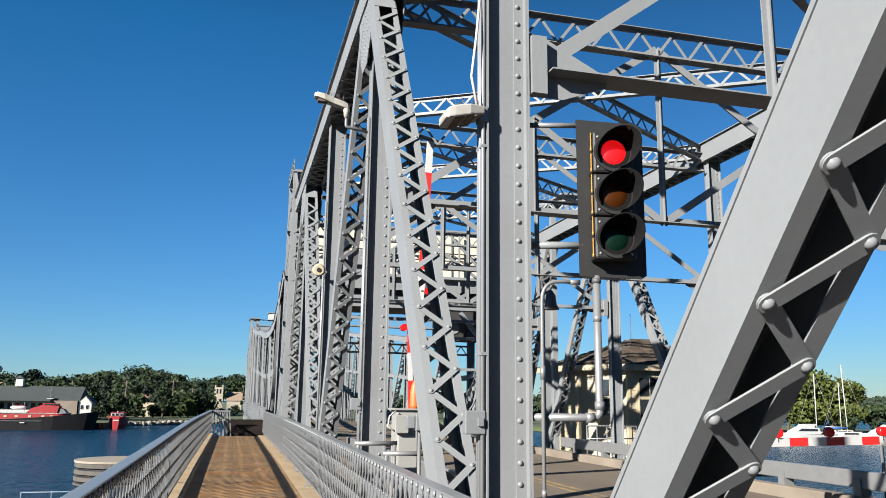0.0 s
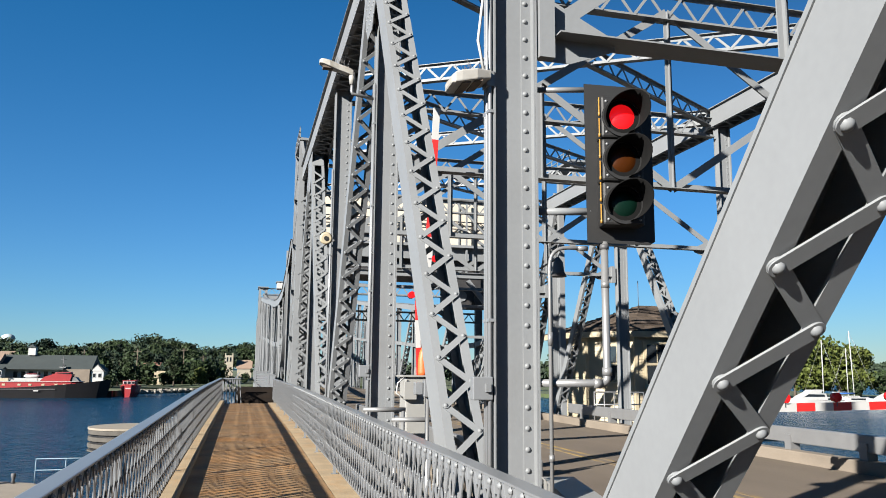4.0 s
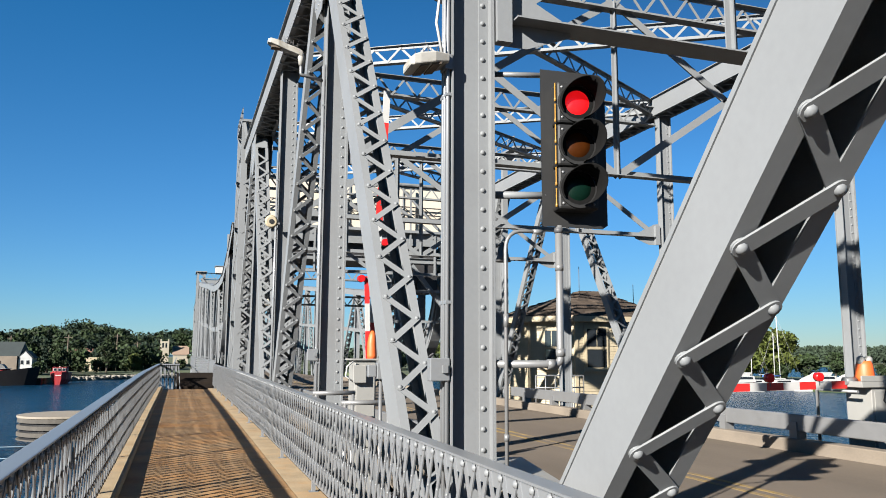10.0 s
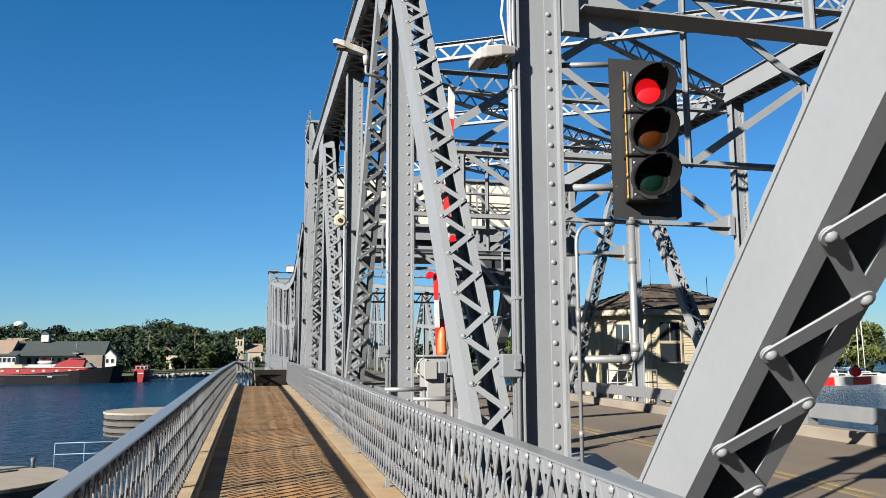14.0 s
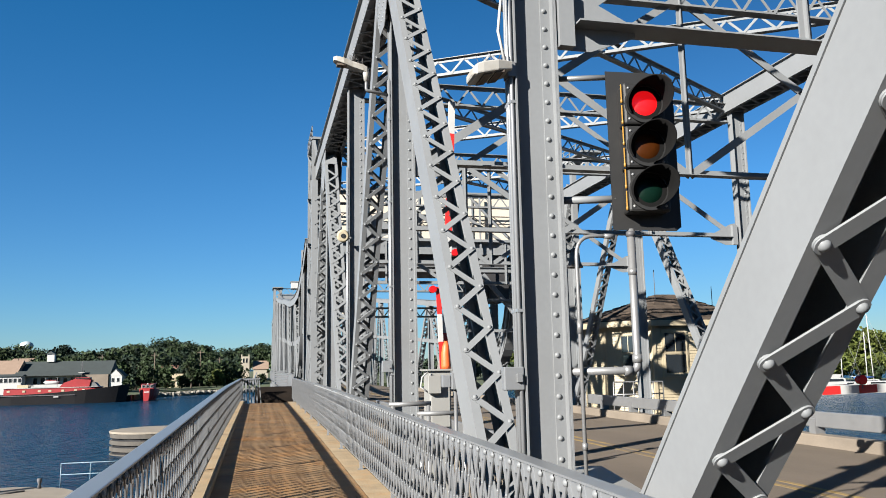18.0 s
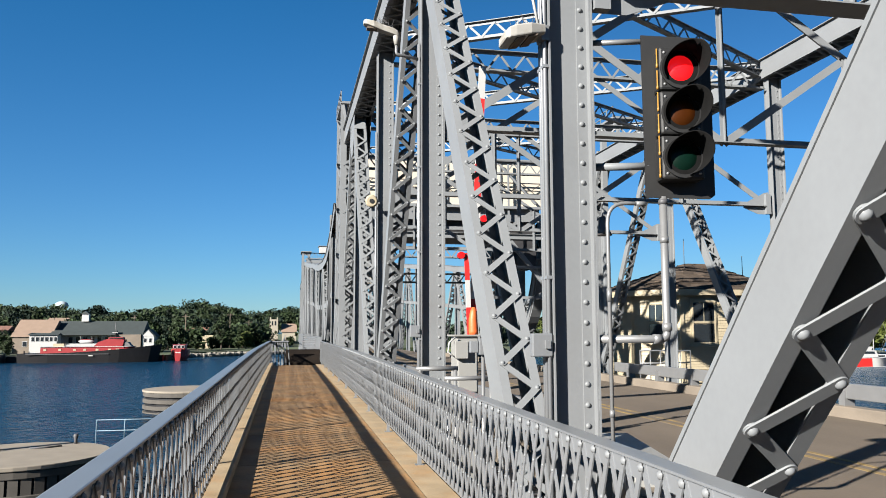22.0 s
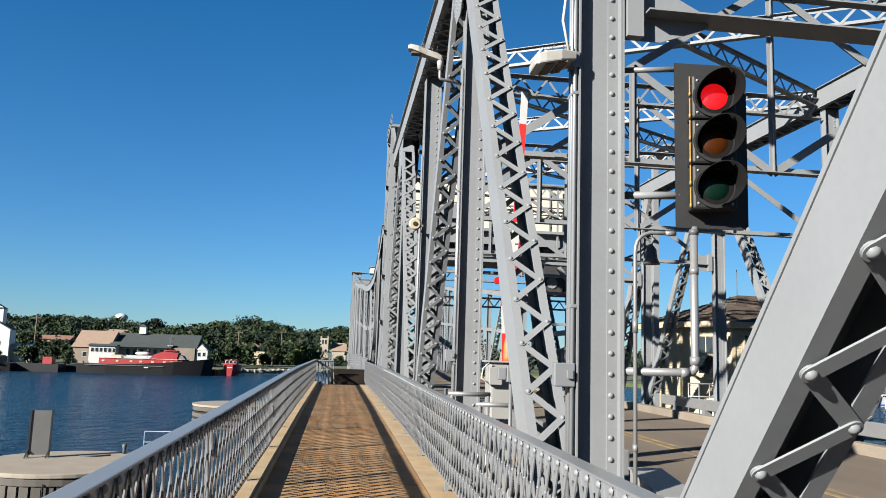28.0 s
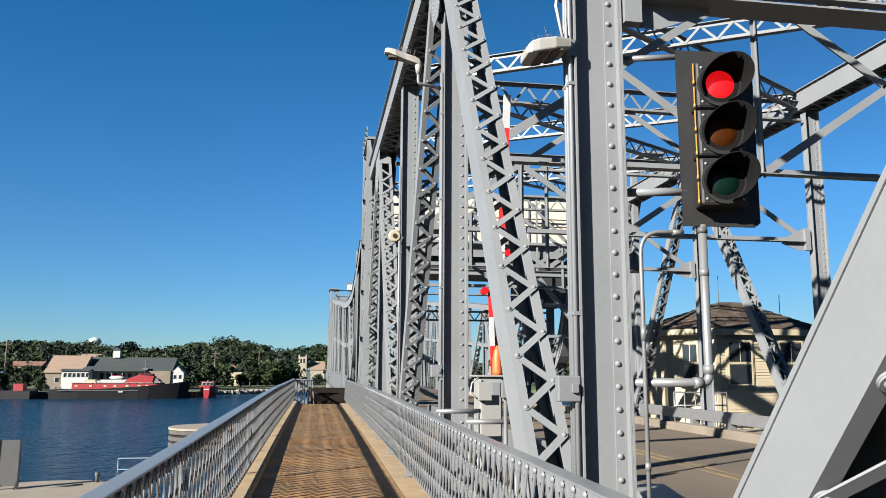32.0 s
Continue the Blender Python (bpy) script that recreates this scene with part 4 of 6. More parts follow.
def house_window(c, d, w, h):
    """Sash window centred at c on a wall that runs along d."""
    c, d = Vector(c), Vector(d).normalized()
    nrm = Vector((d.y, -d.x, 0))
    if nrm.y > 0 and nrm.x > -0.5:
        nrm = -nrm
    t = part("window", Shape().bar(c - Z * (h / 2 + 0.08), c + Z * (h / 2 + 0.08), d, w + 0.18, 0.05, nrm * 0.035), CREAM, hs)
    for k, s in ((0.25, 1), (-0.25, 0)):
        part("pane", Shape().bar(c + Z * (h * k - h * 0.21), c + Z * (h * k + h * 0.21), d, w - 0.08, 0.01, nrm * (0.07 + 0.012 * s)), WINGLASS, t)
    for z in (-h / 2, 0, h / 2):
        part("sash_rail", Shape().bar(c - d * w / 2 + Z * z, c + d * w / 2 + Z * z, Z, 0.07, 0.03, nrm * 0.075), CREAM, t)
    for q in (-1, 0, 1):
        part("stile", Shape().bar(c + d * q * w / 2 - Z * h / 2 * (0 if q == 0 else 1), c + d * q * w / 2 + Z * h / 2, d, 0.06 if q else 0.03, 0.03, nrm * 0.077), CREAM, t)
    part("window_sill", Shape().bar(c - d * (w / 2 + 0.12) - Z * (h / 2 + 0.1), c + d * (w / 2 + 0.12) - Z * (h / 2 + 0.1), Z, 0.06, 0.12, nrm * 0.06), CREAM, t)


house_window((15.8, 27.3, 1.85), (1, 0, 0), 0.95, 1.66)
house_window((17.9, 27.3, 1.85), (1, 0, 0), 0.95, 1.66)
house_window((14.2, 28.0, 1.85), (1, -1, 0), 0.6, 1.5)
house_window((19.7, 28.0, 1.85), (1, 1, 0), 0.9, 1.5)
house_window((13.5, 30.2, 1.85), (0, 1, 0), 0.7, 1.5)
ev = [(HC + (x - HC) * 1.12, 29.9 + (y - 29.9) * 1.13) for x, y in FT]
part("fascia", Shape().prism(ev, "z", HZ1 - 0.02, HZ1 + 0.2), CREAM, hs, "cream fascia board")
pk0, pk1 = Vector((16.75, 30.2, 4.4)), Vector((17.6, 30.2, 4.4))
rf = Shape()
ring = [Vector((x, y, HZ1 + 0.2)) for x, y in ev]
for i in range(len(ring)):
    a, b = ring[i], ring[(i + 1) % len(ring)]
    ta, tb = (pk0 if a.x < HC else pk1), (pk0 if b.x < HC else pk1)
    rows = 11
    for k in range(rows):
        u0, u1 = k / rows, (k + 1) / rows
        p0, p1, q0, q1 = a.lerp(ta, u0), b.lerp(tb, u0), a.lerp(ta, u1), b.lerp(tb, u1)
        nseg = max(1, int((p1 - p0).length / 0.45))
        for j in range(nseg):
            o = random.uniform(0.015, 0.05)
            s0, s1 = j / nseg, (j + 1) / nseg
            A, B, C, D = p0.lerp(p1, s0), p0.lerp(p1, s1), q0.lerp(q1, s1), q0.lerp(q1, s0)
            rf.hexa([A, B, C, D, A + Z * o, B + Z * o, C + Z * 0.012, D + Z * 0.012])
tagged(part("roof", rf, SHINGLE, hs, "worn brown shingle roof"), kind="")
part("aerial", Shape().tube([(16.3, 29.5, 3.9), (16.3, 29.5, 5.4)], 0.015, 5), DARKSTEEL, hs)
part("aerial", Shape().tube([(19.0, 29.5, 3.6), (19.0, 29.5, 4.7)], 0.015, 5), DARKSTEEL, hs)
part("foundation", Shape().prism([(HC + (x - HC) * 0.97, 29.9 + (y - 29.9) * 0.97) for x, y in FT], "z", -6, HZ0 - 0.5), CONCRETE, hs)
hr = thing("pipe_rail", "galvanised pipe rail by the house steps", "guard rail")
part("rail", Shape().tube([(12.6, 26.2, -0.5), (12.6, 26.2, 0.8), (14.6, 26.2, 0.8), (14.6, 26.2, -0.5)], 0.03, 8).tube([(12.6, 26.2, 0.35), (14.6, 26.2, 0.35)], 0.025, 8), GALV, hr)
for k in range(4):
    part("baluster", Shape().tube([(13.0 + k * 0.4, 26.2, -0.5), (13.0 + k * 0.4, 26.2, 0.8)], 0.02, 6), GALV, hr)
solid("house_platform", Shape().box(10.75, 24.5, -0.9, 21.2, 33, -0.55), CONCRETE, "concrete platform under the control house", "platform", "", "structure")

# ---- piers with sheet-pile walls ----
def pier(x, y, r, sign):
    t = thing("pier_cell", "round timber-faced pier cell with pale concrete cap", "pier", "pier cells")
    n = 48
    ring = [(x + r * math.cos(2 * math.pi * k / n), y + r * math.sin(2 * math.pi * k / n)) for k in range(n)]
    sc = lambda f: [(x + (a - x) * f, y + (b - y) * f) for a, b in ring]
    part("cap", Shape().prism(ring, "z", -2.75, -2.6), CONCRETE, t, "pale concrete cap", 0.03)
    part("core", Shape().prism(sc(0.93), "z", -6, -2.76), HULLBLACK, t)
    if sign:
        for z0, z1 in ((-3.5, -3.0), (-4.2, -3.72)):
            for k in range(n):
                a = 2 * math.pi * k / n
                c = Vector((x + r * 0.955 * math.cos(a), y + r * 0.955 * math.sin(a), 0))
                part("stave", Shape().bar(c + Z * z0, c + Z * z1, (-math.sin(a), math.cos(a), 0), 0.29, 0.08), PIERBAND, t)
    for z0, z1 in ((-3.0, -2.76), (-3.72, -3.5), (-4.7, -4.2)) if sign else ((-3.05, -2.76), (-3.5, -3.22), (-3.95, -3.67), (-4.7, -4.12)):
        part("band", Shape().prism(sc(0.985), "z", z0, z1), PIERBAND, t, "weathered grey-brown timber band", 0.03)
    if sign:
        sg = part("sign_board", Shape().bar((-10.35, 29.85, -2.5), (-10.35, 29.85, -0.94), (0.98, 0.2, 0), 0.67, 0.04), SIGNGREY, t, "grey blank sign board seen from behind")
        for dx in (-0.335, 0.335):
            part("frame", Shape().bar((-10.35 + dx, 29.85 + dx * 0.2, -2.6), (-10.35 + dx, 29.85 + dx * 0.2, -0.91), (1, 0.2, 0), 0.05, 0.1), BLACK, sg)
            part("foot", Shape().bar((-10.35 + dx, 29.55 + dx * 0.2, -2.58), (-10.35 + dx, 29.85 + dx * 0.2, -2.3), X, 0.05, 0.03), BLACK, sg)
        part("ladder", Shape().box(-8.84, 26.05, -3.5, -8.82, 26.09, -2.9), BLACK, t)
        part("valve", Shape().tube([(-7.75, 31.25, -2.6), (-7.75, 31.25, -2.45), (-7.75, 31.25, -2.33), (-7.75, 31.25, -2.24)], [0.08, 0.045, 0.09, 0.07], 10), DARKSTEEL, t, "rusty mooring bollard")
        part("ring", Shape().tube([(-9.00, 30.10, -2.57), (-8.50, 30.20, -2.57), (-8.05, 30.55, -2.57)], 0.03, 6), DARKSTEEL, t)
    rl = Shape()
    for xx in (x + 2.0, x + 3.0, x + 4.2):
        rl.tube([(xx, y + 2.2, -2.7), (xx, y + 2.2, -1.75)], 0.018, 6)
    for z in (-1.75, -2.15):
        rl.tube([(x + 2.0, y + 2.2, z), (x + 5.5, y + 2.2, z)], 0.018, 6)
    part("rail", rl, RAILBLUE, t, "pale blue pipe rail")
    return t


pier(-9.04, 29.0, 2.95, True)
pier(-7.1, 60.0, 3.2, False)

# ---- land ----
def sheet(name, outline, z, mat, label, skirt=3.0):
    sh = Shape().prism(outline, "z", z - skirt, z)
    return solid(name, sh, mat, label, "ground", "", "structure")


sheet("ground_west", [(-1500, 190), (-140, 168), (-95, 164), (-56, 163), (-24, 166), (-22, 186), (0, 208), (40, 225), (40, 1600), (-1500, 1600)], -3.1, GRASS, "grassy town shore across the river")
sheet("ground_marina", [(40, 226), (58, 190), (66, 150), (84, 128), (110, 124), (128, 116), (150, 122), (140, 170), (200, 300), (260, 700), (200, 1200), (40, 1600)], -3.4, GRASS, "green park shore behind the marina")
sheet("ground_far_east", [(300, 420), (380, 330), (470, 285), (620, 260), (900, 240), (1600, 300), (1600, 1600), (260, 1600), (240, 760)], -3.6, GRASS, "low wooded shore across the bay")
quay = thing("quay", "dark timber quay wall along the town shore", "quay", "", "structure")
part("wall", Shape().bar((-100, 162.5, -5), (-100, 162.5, -2.9), X, 0.1, 0.1).box(-104, 161.5, -6, -24, 163.5, -3.0), HULLBLACK, quay)
for k in range(24):
    part("pile", Shape().tube([(-102 + k * 3.3, 161.2, -6), (-102 + k * 3.3, 161.2, -2.4 + 0.4 * (k % 3))], 0.22, 6), BARK, quay)
rr = Shape()
rnd = random.Random(4)


def stone(sh, x, y, z, r):
    n = 6
    verts = [(x + r * rnd.uniform(0.7, 1.2) * math.cos(a), y + r * rnd.uniform(0.7, 1.2) * math.sin(a), z + h) for h in (-0.4 * r, 0.35 * r) for a in (2 * math.pi * k / n for k in range(n))]
    verts.append((x + rnd.uniform(-0.2, 0.2) * r, y, z + r * 0.7))
    sh.add(verts, [(k, (k + 1) % n, n + (k + 1) % n, n + k) for k in range(n)] + [(n + k, n + (k + 1) % n, 2 * n) for k in range(n)])


for k in range(900):
    u = rnd.random()
    x = 108 + 52 * u
    w = 3.2 * (1 - u * 0.6)
    stone(rr, x + rnd.gauss(0, 0.5), 92 + 15 * u + rnd.uniform(-w, w), -4.1 + rnd.random() * 0.6 * (1 - 0.5 * u), rnd.uniform(0.18, 0.42))
for k in range(700):
    u = rnd.random()
    stone(rr, -23 + 26 * u, 182 + 27 * u + rnd.uniform(-1.2, 1.2), -4.1 + rnd.random() * 0.7, rnd.uniform(0.2, 0.5))
tagged(part("riprap", rr, STONE), "pale boulder riprap edging the shore", "riprap", kind="stuff")
sheet("ground_spit", [(104, 91), (140, 99.5), (150, 103), (140, 106), (112, 116), (100, 110)], -3.7, GRASS, "low grassy spit", 1.5)


# ---- trees ----
def leaf_cloud(rng, centres, per, size):
    """Small crossed leaf cards about the centres; arrays of vertices and faces."""
    vs = []
    for cx, cy, cz, r in centres:
        d = rng.normal(size=(per, 3))
        d /= np.linalg.norm(d, axis=1)[:, None]
        p = np.array((cx, cy, cz)) + d * (r * rng.random((per, 1)) ** 0.33) * np.array((1, 1, 0.8))
        a = rng.normal(size=(per, 3))
        a /= np.linalg.norm(a, axis=1)[:, None]
        b = np.cross(a, rng.normal(size=(per, 3)))
        b /= np.linalg.norm(b, axis=1)[:, None]
        s = size * rng.uniform(0.6, 1.3, (per, 1))
        vs.append(np.stack([p - a * s - b * s * 0.4, p + a * s * 0.2 - b * s, p + a * s + b * s * 0.3, p - a * s * 0.1 + b * s], 1).reshape(-1, 3))
    return np.concatenate(vs)


def cards_mesh(name, v, mat):
    n = len(v) // 4
    me = bpy.data.meshes.new(name)
    me.from_pydata(v.tolist(), [], np.arange(4 * n).reshape(n, 4).tolist())
    me.materials.append(mat)
    return me


def crown_centres(rng, h, spread, conifer):
    if conifer:
        return [(rng.normal(0, 0.12) * spread * (1 - u), rng.normal(0, 0.12) * spread * (1 - u), h * (0.15 + 0.80 * u), max(0.5, spread * (0.95 - 0.8 * u))) for u in np.linspace(0, 1, 13)]
    out = []
    for k in range(16):
        a, q, u = rng.uniform(0, 2 * math.pi), rng.uniform(0.1, 0.8), rng.uniform(0.22, 0.88)
        f = math.sin(math.pi * min(1, u)) ** 0.5
        out.append((math.cos(a) * q * spread * f, math.sin(a) * q * spread * f, h * u, spread * rng.uniform(0.36, 0.62)))
    return out


def tree(seed, h, spread, mat, conifer, label, per=60, size=0.35):
    rng = np.random.default_rng(seed)
    t = thing("tree", label, "tree", "shore trees")
    cs = crown_centres(rng, h, spread, conifer)
    tr = Shape().tube([(0, 0, -0.3), (0.1, 0, h * 0.3), (0.05, 0.1, h * 0.75)], [h * 0.03, h * 0.022, h * 0.006], 7)
    part("trunk", tr, BARK, t)
    if not conifer:
        for cx, cy, cz, r in cs[:5]:
            part("limb", Shape().tube([(0.05, 0, h * 0.28), (cx * 0.5, cy * 0.5, h * 0.28 + (cz - h * 0.28) * 0.6), (cx, cy, cz)], [h * 0.014, h * 0.009, h * 0.004], 5), BARK, t)
    part("crown", cards_mesh("crown", leaf_cloud(rng, cs, per, size), mat), None, t)
    return t


def woods(name, seed, spots, mat, label, per=26, size=0.62):
    rng = np.random.default_rng(seed)
    vs = []
    for x, y, z, h, sp, con in spots:
        cs = crown_centres(rng, h, sp, con)
        vs.append(leaf_cloud(rng, cs, per, size) + np.array((x, y, z)))
    return tagged(part(name, cards_mesh(name, np.concatenate(vs), mat), None), label, "woods", kind="stuff")


kinds = [tree(11, 9, 3.4, LEAF, False, "green broadleaf tree on the town shore"), tree(12, 7, 2.8, LEAFY, False, "yellow-green broadleaf tree on the shore", 130, 0.22),
         tree(13, 12, 2.6, PINE, True, "tall dark conifer on the town shore"), tree(14, 6, 3.0, LEAF, False, "low round broadleaf tree on the shore")]
where = [(-68, 168, 3, 0.45), (-55, 170, 3, 0.5), (-82, 172, 3, 0.5), (-27.5, 180, 3, 0.5), (-25, 192, 0, 0.7), (-19, 210, 3, 0.6), (-13, 222, 3, 0.55), (-88, 176, 3, 0.6), (-84, 190, 0, 0.9), (-64, 172, 3, 0.62), (-62.5, 173, 2, 0.5), (-60, 172, 3, 0.75), (-58, 171, 0, 0.6), (-26, 196, 0, 0.9), (-22, 205, 3, 0.9), (-17, 214, 0, 1.0), (-11, 220, 1, 0.7),
         (-12.5, 232, 0, 0.8), (-3, 240, 3, 0.4), (1, 250, 3, 0.5), (-6, 235, 3, 0.4), (-30, 210, 2, 0.9), (-36, 212, 0, 1.1), (-100, 190, 0, 1.0), (-108, 186, 3, 1.0), (-93, 200, 2, 1.0), (-15, 250, 0, 1.2), (-20, 262, 0, 1.2), (-15, 275, 2, 0.9), (9, 262, 0, 1.0), (-27, 240, 0, 1.1),
         (107, 134, 1, 1.5), (111, 133, 1, 1.65), (115, 131, 1, 1.6), (119, 130, 1, 1.4), (122, 127, 3, 0.9), (126, 124, 0, 0.7), (103, 137, 1, 1.1), (131, 122, 3, 0.6), (136, 122, 3, 0.5), (80, 140, 1, 1.2), (116, 128, 3, 0.6), (74, 150, 0, 1.2), (68, 160, 0, 1.2), (62, 180, 1, 1.1)]
for k, (tx, ty, kind_i, sc) in enumerate(where):
    o = copy_thing(kinds[kind_i], pose(tx, ty, -3.2, 0, 0, 47 * k) @ Matrix.Scale(sc, 4))
    o.scale = (sc, sc, sc * (0.92 + 0.16 * ((k * 7) % 5) / 5))
for i, o in enumerate(kinds):
    o.matrix_world = pose(-118 - 9 * i, 196 + 4 * i, -3.2)
rs = np.random.default_rng(5)
spots, pines, east, far = [], [], [], []
for k in range(1050):
    y = rs.uniform(232, 400)
    x = rs.uniform(-0.80, 0.03) * y
    if y < 312 and -0.034 < x / y < 0.024:
        continue
    up = (y - 232) / 188
    (pines if rs.random() < 0.4 else spots).append((x, y, -3.2 + 10.0 * up, rs.uniform(5.0, 9.5) * (0.9 + 0.22 * math.sin(x * 0.11) + 0.16 * math.sin(x * 0.047 + y * 0.06)), rs.uniform(3.0, 6.4), False))
for i, p in enumerate(pines):
    if rs.random() < 0.25 and p[1] > 330:
        pines[i] = (*p[:3], p[3] * 1.15, 3.6, True)
for k in range(200):
    y = rs.uniform(235, 500)
    east.append((rs.uniform(0.03, 0.75) * y, y, -3, rs.uniform(6, 10), rs.uniform(3, 5), False))
for k in range(620):
    u = rs.random()
    x, y = 300 + 620 * u, 430 - 190 * u + 40 * u * u
    d = rs.random() ** 1.3 * 220
    far.append((x + d * 0.6, y + d * 0.9, -3.5 + d * 0.02, rs.uniform(7, 12), rs.uniform(4, 7), rs.random() < 0.1))
woods("town_woods", 21, spots, LEAF, "dense green woods behind the town", 52, 0.42)
woods("town_pines", 22, pines, PINE, "dark pines behind the town", 52, 0.42)
woods("park_woods", 23, east, FARLEAF, "green woods beyond the marina", 22, 0.7)
woods("far_woods", 24, far, FARLEAF, "distant wooded shoreline across the bay", 34, 0.85)

# ---- town buildings ----
def building(name, label, x0, x1, y0, y1, zw, zr, wall, roof, ridge="x", windows=(), base=-3.2, cat="house"):
    t = thing(name, label, cat, "town buildings")
    part("wall", Shape().box(x0, y0, base, x1, y1, zw), wall, t)
    e = 0.35
    if zr > zw + 0.3:
        if ridge == "x":
            m = (y0 + y1) / 2
            part("roof", Shape().prism([(y0 - e, zw - 0.05), (y1 + e, zw - 0.05), (m, zr)], "x", x0 - e, x1 + e), roof, t)
        else:
            m = (x0 + x1) / 2
            part("roof", Shape().prism([(x0 - e, zw - 0.05), (x1 + e, zw - 0.05), (m, zr)], "y", y0 + 0.25, y1 + e), roof, t)
            part("gable", Shape().prism([(x0, zw - 0.05), (x1, zw - 0.05), (m, zr - 0.25)], "y", y0, y0 + 0.24), wall, t)
    else:
        part("roof", Shape().box(x0 - e, y0 - e, zw, x1 + e, y1 + e, zr), roof, t)
    for cx, cz, w, h in windows:
        wf = part("window", Shape().box(cx - w / 2 - 0.08, y0 - 0.06, cz - h / 2 - 0.08, cx + w / 2 + 0.08, y0 - 0.005, cz + h / 2 + 0.08), WHITE, t)
        part("pane", Shape().box(cx - w / 2, y0 - 0.09, cz - h / 2, cx + w / 2, y0 - 0.065, cz + h / 2), WINGLASS, wf)
    return t


gr = building("granary", "white wooden granary with tall rooftop tower", -76.75, -68.85, 175, 183, 3.85, 6.3, GRANARY, DARKROOF, "y", [(-72.9, 4.7, 0.55, 0.6)], -3.2, "granary")
part("tower", Shape().box(-75.1, 176.5, 4.5, -70.7, 181, 8.4), GRANARY, gr)
part("tower_roof", Shape().prism([(-75.35, 8.25), (-70.45, 8.25), (-72.9, 9.75)], "y", 176.35, 181.3), DARKROOF, gr)
part("tower_gable", Shape().prism([(-75.1, 8.41), (-70.7, 8.41), (-72.9, 9.6)], "y", 176.2, 176.34), GRANARY, gr)
for x in (-74.15, -72.3):
    part("tower_window", Shape().box(x, 176.42, 7.4, x + 0.5, 176.49, 8.0), WINGLASS, gr)
for a, b in (((-73.9, 1.4), (-73.9, 2.8)), ((-73.9, 2.8), (-73.1, 1.7)), ((-73.1, 1.7), (-72.3, 2.8)), ((-72.3, 2.8), (-72.3, 1.4))):
    part("wall_mark", Shape().bar((a[0], 174.96, a[1]), (b[0], 174.96, b[1]), X, 0.32, 0.04), DARKSTEEL, gr, "large dark painted wall mark")
part("wall_panel", Shape().box(-71.9, 174.93, 0.6, -70.5, 174.99, 1.25), DARKSTEEL, gr)
part("lean_to", Shape().box(-79.3, 176, -3.2, -76.76, 184, 3.1), GRANARY, gr)
gr.matrix_world = Matrix.Translation((-72.8, 175, 0)) @ pose(0, 0, 0, 0, 0, 13) @ Matrix.Translation((72.8, -175, 0))
building("shed", "low white waterfront shed", -69.5, -65.3, 178, 184, 0.6, 0.9, WHITE, WHITE, "x", [(-68.3, -0.8, 0.8, 0.8), (-66.6, -0.8, 0.8, 0.8)])
building("boat_house", "white and brick boathouse with wide tan roof", -58.5, -51.0, 184, 196, 0.6, 4.4, TANWALL, TANROOF, "x", [(-56, -1, 0.8, 1.0)])
building("office", "white clapboard office with a row of windows", -53.6, -48.2, 179, 182, 1.0, 1.4, WHITE, DARKROOF, "x", [(-52.9 + 0.9 * k, 0.1, 0.55, 0.8) for k in range(6)])
mu = building("museum", "long dark-green-roofed waterfront museum with cupola", -52.8, -32.4, 186, 198, 0.9, 4.1, WHITE, DARKROOF, "x", [(-47.2 + 1.5 * k, -0.2, 0.8, 1.3) for k in range(9)], -3.2, "museum")
part("cupola", Shape().box(-46.3, 191, 4.0, -44.8, 192.5, 5.7), WHITE, mu)
part("cupola_roof", Shape().prism([(-46.5, 5.7), (-44.6, 5.7), (-45.55, 6.4)], "y", 190.8, 192.7), DARKROOF, mu)
part("wing", Shape().box(-37.5, 184.6, -3.2, -32.2, 186, 1.0), TANWALL, mu)
part("porch_roof", Shape().prism([(183.6, 0.9), (186.2, 0.9), (186.2, 2.0)], "x", -51.0, -37.4), DARKROOF, mu)
building("house", "white gabled waterfront house", -32.0, -29.4, 185, 191, 0.6, 2.2, WHITE, DARKROOF, "y", [(-31.3, -0.3, 0.5, 0.8), (-30.2, -0.3, 0.5, 0.8)])
for i, (hx, hy, w, zz, wl, rf_) in enumerate(((-94, 215, 6, 1.2, BRICK, TANROOF), (-110, 230, 7, 1.5, TANROOF, TANROOF), (-84, 235, 8, 2.2, TANROOF, BRICK), (-70, 238, 6, 2.8, TANROOF, BRICK), (-100, 245, 5, 2.4, BRICK, BRICK), (-28, 236, 5, 1.8, BRICK, BRICK), (-17, 245, 4, 0.0, CREAM, TANROOF), (-62, 215, 8, 1.6, WHITE, TANROOF), (-24, 228, 4, -0.6, CREAM, CREAM), (-120, 205, 6, 0.6, TANROOF, DARKROOF), (-40, 250, 6, 3.4, WHITE, DARKROOF), (-52, 262, 7, 4.6, TANWALL, DARKROOF), (-75, 268, 6, 5.0, WHITE, TANROOF), (-34, 270, 5, 4.6, BRICK, DARKROOF), (-132, 250, 8, 3.6, BRICK, DARKROOF), (-150, 262, 9, 5.0, BRICK, BRICK))):
    building("house", "small brick town building among trees" if wl is BRICK else "small pale town building among trees", hx, hx + w, hy, hy + 6, zz, zz + 1.2, wl, rf_, "x", [(hx + 1.0 + 1.4 * k, zz - 1.3, 0.7, 0.9) for k in range(int(w / 1.6))])
ch = building("church", "pale stone church with square bell tower", -1.8, 3.4, 300, 310, 1.4, 4.6, CHURCHSTONE, TANROOF, "x", (), -2, "church")
part("bell_tower", Shape().box(-6.4, 300, -3, -3.3, 303, 6.2), CHURCHSTONE, ch)
